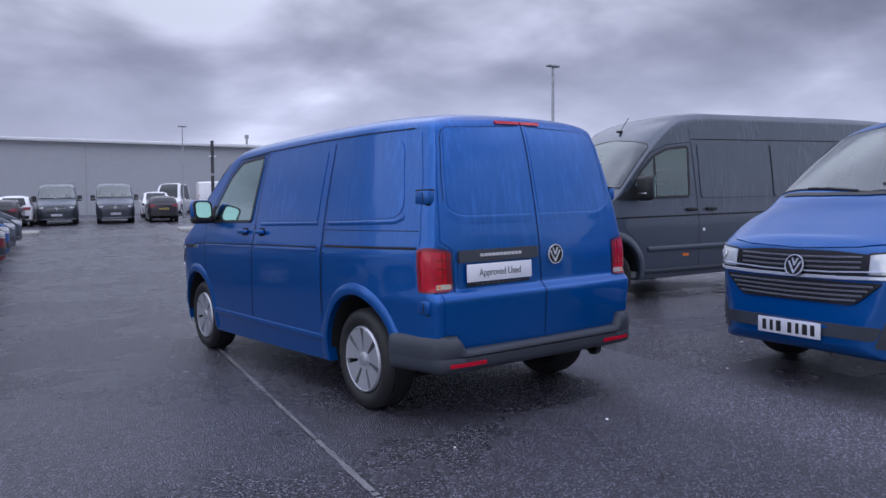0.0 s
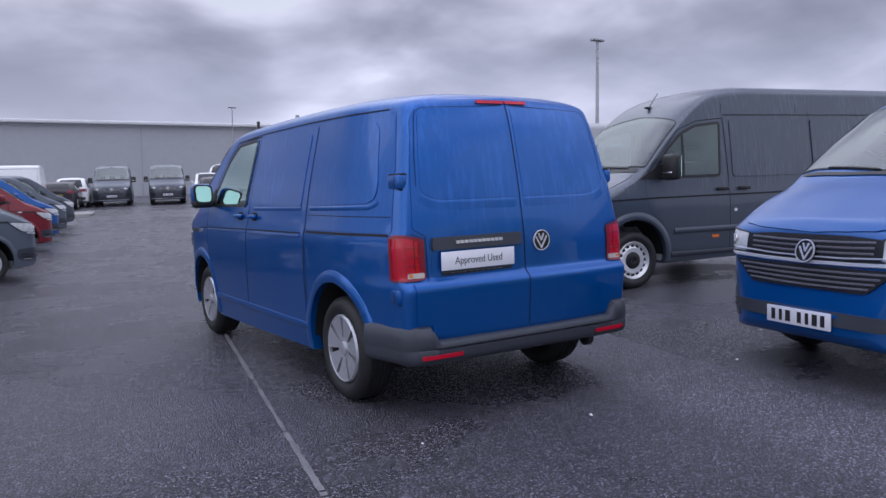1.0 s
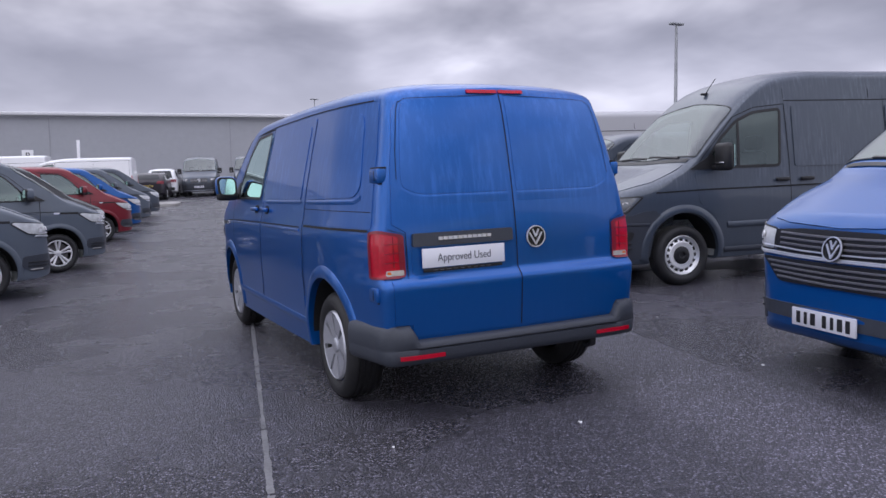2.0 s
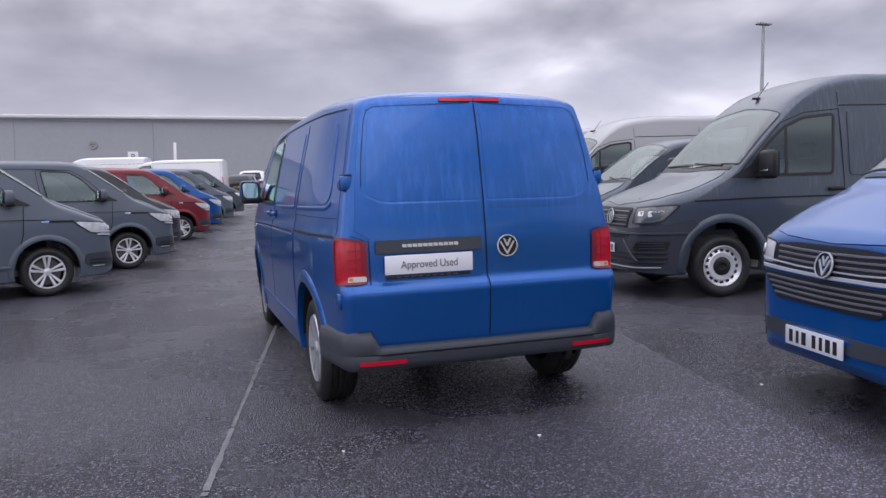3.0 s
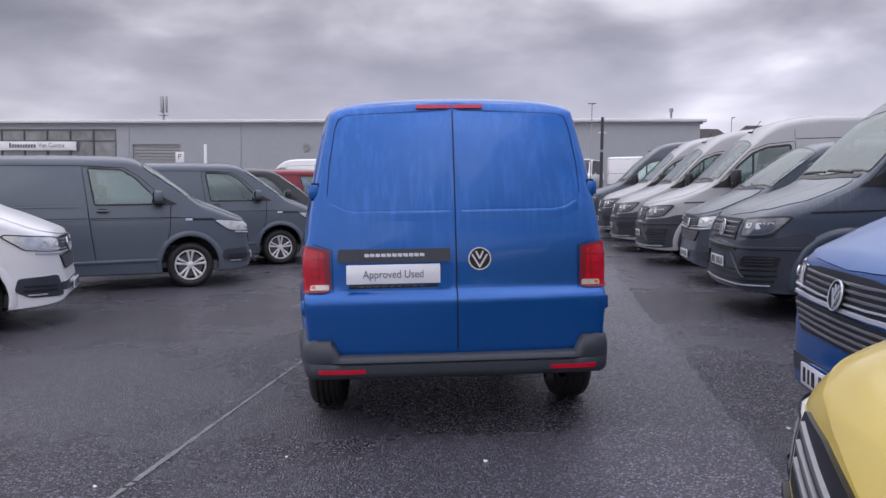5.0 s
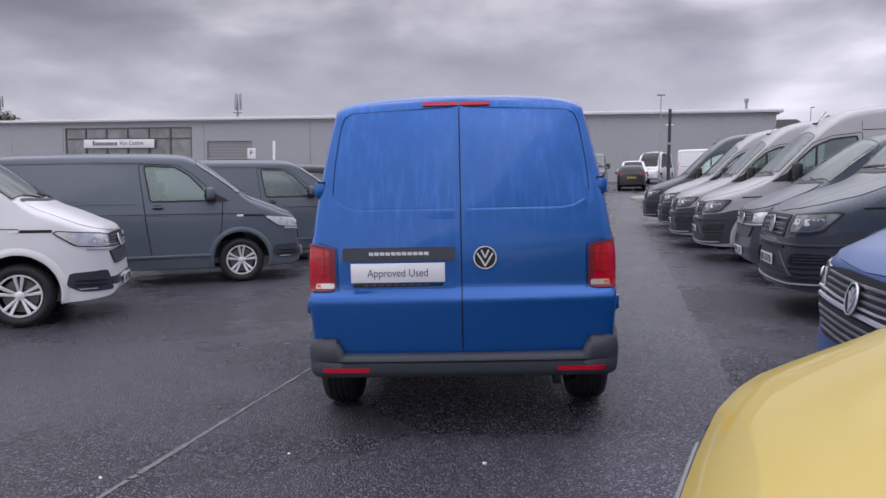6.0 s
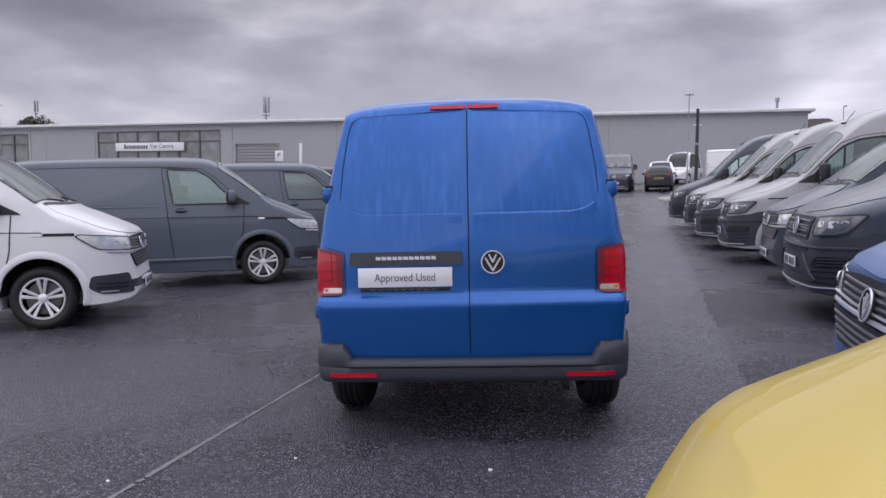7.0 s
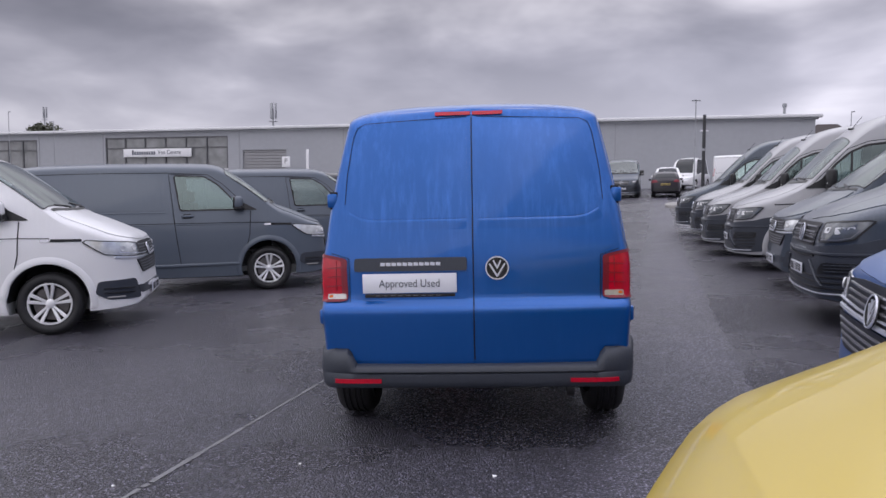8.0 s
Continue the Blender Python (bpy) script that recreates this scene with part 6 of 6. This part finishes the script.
# windows with their bars and panes
for wi, (a, b, z0, z1) in enumerate(openings[:2]):
    n = 4 if wi == 0 else 6
    win = part("window", box_bm((b - a, 0.06, 0.10), ((a + b) / 2, 0.05, z1 - 0.05)), MULLION, hall, "wide showroom window")
    part("window_sill", box_bm((b - a, 0.10, 0.08), ((a + b) / 2, 0.02, z0 + 0.04)), FASCIA, win)
    for i in range(n + 1):
        x = a + (b - a) * i / n
        part("window_bar", box_bm((0.10, 0.09, z1 - z0), (min(max(x, a + 0.05), b - 0.05), 0.045, (z0 + z1) / 2)), MULLION, win)
    part("transom", box_bm((b - a, 0.09, 0.07), ((a + b) / 2, 0.045, z1 - 0.80)), MULLION, win)
    for i in range(n):
        x0, x1 = a + (b - a) * i / n + 0.05, a + (b - a) * (i + 1) / n - 0.05
        part("pane", box_bm((x1 - x0, 0.02, z1 - z0), ((x0 + x1) / 2, 0.09, (z0 + z1) / 2)), SHOWGLASS, win, "dark reflecting pane")
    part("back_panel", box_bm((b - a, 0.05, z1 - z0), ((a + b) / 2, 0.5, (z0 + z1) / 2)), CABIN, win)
a, b, z0, z1 = openings[2]
shut = part("roller_shutter", box_bm((b - a, 0.04, z1 - z0), ((a + b) / 2, 0.16, (z0 + z1) / 2)), SHUTTER, hall, "closed grey roller shutter")
slat = mesh_of("slat", box_bm((b - a - 0.06, 0.05, 0.15), (0, 0, 0), 0.02, None, 1))
for i in range(int((z1 - z0) / 0.22)):
    part("slat", slat, SHUTTER, shut, "", pose((a + b) / 2, 0.12, z1 - 0.11 - 0.22 * i))
board = thing("sign_board", hall.matrix_basis @ pose(-35.8, -0.14, 4.27), "long white sign board with dark lettering", "sign")
part("board", box_bm((5.9, 0.10, 0.62), (0, 0, 0), 0.02), WHITESIGN, board)
for i in range(10):
    part("letter_bar", box_bm((0.15, 0.012, 0.34 if i == 0 else 0.24), (-2.10 + i * 0.21, -0.056, 0.03 if i == 0 else -0.02)), INKG, board)
t = text_bm("Van Centre", 0.44, 0.006, 1.98)
bmesh.ops.translate(t, vec=(1.08, -0.056, 0.03), verts=t.verts)
part("lettering", t, INKG, board, "dark lettering")

# ---- posts, masts and signs ----
def lamp_post(x, y, top, arms, label, thick=0.075):
    base = upright(x, y)
    h = top - base.translation.z
    post = thing("street_lamp", base, label, "street lamp", "lamp posts")
    part("pole", revolve_bm([(0, thick * 1.5), (0.9, thick * 1.4), (1.0, thick), (h, thick * 0.6), (h, 0)], 16, "z"), STEEL, post)
    for s in arms:
        part("lamp_head", box_bm((0.26, 0.22, 0.08), (s * 0.14, 0, h), 0.03), STEEL, post, "flat lamp head")
    return post


lamp_post(16.95, 17.1, 6.85, (-1, 1), "tall grey lamp post with two flat heads")
x, y = lot(49.1, 2.88)
lamp_post(x, y, 7.39, (-1, 1), "grey lamp post before the wall", 0.05)
x, y = lot(66.0, 15.5)
lamp_post(x, y, 8.03, (1,), "grey lamp post beyond the building", 0.05)
x, y = lot(61.0, -64.4)
lamp_post(x, y, 9.56, (1,), "thin grey lamp post beyond the building", 0.05)
x, y = lot(58.0, -56.0)
lamp_post(x, y, 8.1, (-1,), "slim grey post before the windows", 0.04)
base = upright(9.95, 33.4)
cctv = thing("camera_post", base, "dark post with a small white cross arm", "post")
h = 5.1 - base.translation.z
part("pole", revolve_bm([(0, 0.085), (h, 0.075), (h, 0)], 16, "z"), DARKPOST, cctv)
part("cross_arm", box_bm((0.38, 0.08, 0.06), (0, 0, h - 0.75), 0.02), WHITESIGN, cctv, "small white cross arm")
part("collar", revolve_bm([(h - 1.70, 0.105), (h - 1.58, 0.105), (h - 1.58, 0.09)], 16, "z"), STEEL, cctv)
for u in (-20.35, -10.2):
    x, y = lot(40.0, u)
    base = upright(x, y)
    wp = thing("white_post", base, "plain white post behind the parked row", "post", "white posts")
    h = 4.05 - base.translation.z
    part("pole", box_bm((0.15, 0.15, h), (0, 0, h / 2), 0.02), WHITESIGN, wp)
for u, s, top in ((-32.2, 60.0, 4.61), (-17.7, 60.0, 4.55)):
    x, y = lot(s, u)
    base = upright(x, y, -12)
    sg = thing("parking_sign", base, "white parking sign on a slim post", "sign", "parking signs")
    h = top - base.translation.z
    part("pole", revolve_bm([(0, 0.03), (h, 0.03), (h, 0)], 10, "z"), STEEL, sg)
    part("board", box_bm((0.80, 0.03, 0.94), (0, -0.04, h - 0.47), 0.01), WHITESIGN, sg)
    t = text_bm("P", 0.65)
    bmesh.ops.translate(t, vec=(0, -0.058, h - 0.44), verts=t.verts)
    part("letter", t, INK, sg)
rd = thing("round_sign", hall.matrix_basis @ pose(-16.2, -0.05, 4.23), "small round grey sign on the wall", "sign")
part("disc", revolve_bm([(0.03, 0.26), (-0.04, 0.26), (-0.05, 0.23), (-0.03, 0.21), (-0.03, 0.0)], 28, "y"), KERB, rd)
for x, z in ((-0.08, 0.05), (0.08, 0.05), (0.0, -0.09)):
    part("sign_dot", revolve_bm([(-0.03, 0.045), (-0.036, 0.04), (-0.036, 0.0)], 12, "y"), INK, rd, "", pose(x, 0, z))
# radio masts behind the building
for u, s, z0, z1 in ((-55.1, 100.0, 4.0, 14.2), (-124.5, 130.0, 3.0, 18.7)):
    x, y = lot(s, u)
    mast = thing("radio_mast", pose(x, y, -1.0, 0, 0, -12), "thin grey radio mast behind the building", "mast")
    part("pole", revolve_bm([(0, 0.26), (z1, 0.14), (z1 + 1.6, 0.0)], 10, "z"), STEEL, mast)
    for i, dx in enumerate((-0.25, 0.25, 0.0)):
        part("aerial", box_bm((0.24, 0.24, 2.3), (dx * 1.6, -0.24 if i == 2 else 0.16, z1 + 0.15), 0.04), STEEL, mast)
    part("bracket", box_bm((1.1, 0.6, 0.12), (0, 0, z1 - 1.4), 0.02), STEEL, mast)
# brick houses with tiled roofs beyond the hall's end
def brick_house(along, across, w, d, eave, ridge, label):
    x, y = lot(along, across)
    house = thing("house", pose(x, y, 0, 0, 0, -12), label, "house", "houses beyond the hall")
    part("wall", box_bm((w, d, eave), (0, d / 2, eave / 2)), BRICKWALL, house, "red brick wall")
    bm = bmesh.new()
    a, b = w / 2 + 0.25, w * 0.22
    v = [bm.verts.new(q) for q in ((-a, -0.25, eave - 0.05), (a, -0.25, eave - 0.05), (a, d + 0.25, eave - 0.05), (-a, d + 0.25, eave - 0.05), (-b, d / 2, ridge), (b, d / 2, ridge))]
    for f in ((0, 1, 5, 4), (2, 3, 4, 5), (1, 2, 5), (3, 0, 4), (3, 2, 1, 0)):
        bm.faces.new([v[k] for k in f])
    part("roof", bm, BRICK, house, "brown tiled roof")


brick_house(96.0, 19.8, 5.2, 8.0, 7.8, 9.8, "brick house with a brown tiled roof")
brick_house(98.0, 26.8, 8.7, 8.0, 8.1, 10.4, "brick house with a brown hipped roof")

# a distant bare tree
x, y = lot(120.0, -115.5)
tree_root = thing("tree", pose(x, y, -1, 0, 0, 0) @ Matrix.Scale(1.41, 4), "distant dark tree behind the building", "tree")
part("trunk", revolve_bm([(0, 0.35), (4, 0.25), (8, 0.1)], 10, "z"), BRICK, tree_root)
bm = bmesh.new()
rng = random.Random(4)
for i in range(2200):
    a, el, r = rng.uniform(0, 2 * math.pi), rng.uniform(-0.6, 1.4), 3.5 * rng.random() ** 0.4
    c = Vector((r * math.cos(a) * math.cos(el), r * math.sin(a) * math.cos(el), 7.9 + 0.85 * r * math.sin(el) + 0.35 * math.sin(3 * a)))
    d1, d2 = Vector((rng.gauss(0, 1), rng.gauss(0, 1), rng.gauss(0, 1))).normalized() * 0.30, Vector((rng.gauss(0, 1), rng.gauss(0, 1), rng.gauss(0, 1))).normalized() * 0.30
    bm.faces.new([bm.verts.new(c + d1), bm.verts.new(c + d2), bm.verts.new(c - d1)])
part("crown", bm, LEAF, tree_root, "dark sparse crown")

# ---- markings, kerbs, litter on the asphalt ----
def ground_at(x, y, up=0.0):
    return SLOPE @ Vector((x, y, rise(x, y) + up))


def painted_line(name, p0, p1, width, label, seed=1, worn=0.05):
    """A worn line with ragged edges, thinned and here and there rubbed through."""
    rng = random.Random(seed)
    a, b = Vector(p0), Vector(p1)
    n = int((b - a).length / 0.022)
    d = (b - a).normalized()
    s = Vector((-d.y, d.x))
    bm = bmesh.new()
    last, thin = None, 1.0
    for i in range(n + 1):
        p = a + (b - a) * i / n
        thin = min(1.15, max(0.55, thin + rng.uniform(-0.12, 0.12)))
        q0, q1 = p - s * width / 2 * thin * rng.uniform(0.78, 1.1), p + s * width / 2 * thin * rng.uniform(0.78, 1.1)
        pair = (bm.verts.new(ground_at(q0.x, q0.y, 0.003)), bm.verts.new(ground_at(q1.x, q1.y, 0.003)))
        if last and rng.random() > worn:
            bm.faces.new((last[0], pair[0], pair[1], last[1]))
        last = pair
    bmesh.ops.recalc_face_normals(bm, faces=bm.faces)
    return tagged(part(name, bm, LINEPAINT), label, "road marking", "lines on the lot", "structure")


painted_line("bay_line", (-2.30, -4.55), (-0.30, 5.75), 0.034, "thin worn white line on the asphalt", 1, 0.05)
for s0, s1, u, k in ((40.0, 46.5, -2.85, 2), (40.0, 46.5, 0.05, 3), (40.0, 46.5, -5.8, 4), (40.0, 46.5, 2.5, 5)):
    painted_line("bay_line", lot(s0, u), lot(s1, u), 0.10, "short white bay line by the far wall", k, 0.05)


def kerb_island(s0, s1, u0, u1):
    bm = bmesh.new()
    poly = rounded([lot(s0, u0), lot(s0, u1), lot(s1, u1), lot(s1, u0)], 0.5, 5)
    low = [bm.verts.new(ground_at(x, y, -0.05)) for x, y in poly]
    mid = [bm.verts.new(ground_at(x, y, 0.11)) for x, y in poly]
    c = Vector(lot((s0 + s1) / 2, (u0 + u1) / 2))
    top = []
    for x, y in poly:
        q = Vector((x, y)) + (c - Vector((x, y))).normalized() * 0.03
        top.append(bm.verts.new(ground_at(q.x, q.y, 0.13)))
    n = len(poly)
    for i in range(n):
        j = (i + 1) % n
        bm.faces.new((low[i], low[j], mid[j], mid[i]))
        bm.faces.new((mid[i], mid[j], top[j], top[i]))
    bm.faces.new(top)
    bmesh.ops.recalc_face_normals(bm, faces=bm.faces)
    return tagged(part("kerb_island", bm, KERB), "pale concrete kerb island at the row's end", "kerb", "kerb islands", "structure")


kerb_island(34.0, 36.0, -13.0, -4.8)
kerb_island(33.0, 35.2, 1.1, 8.0)
# pale grit and bits of litter
for i, (x, y, r) in enumerate(((0.20, -0.46, 0.013), (1.97, -0.12, 0.013), (-0.83, -0.28, 0.008), (-1.69, -0.60, 0.010))):
    bm = bmesh.new()
    bmesh.ops.create_icosphere(bm, subdivisions=1, radius=r)
    for v in bm.verts:
        v.co *= 0.8 + 0.4 * ((v.index * 37 % 11) / 11)
        v.co.z *= 0.6
    p = ground_at(x, y, r * 0.35)
    tagged(part("pebble", bm, WHITESIGN, None, "", Matrix.Translation(p)), "small pale pebble lying on the wet asphalt", "pebble", "pebbles on the asphalt")
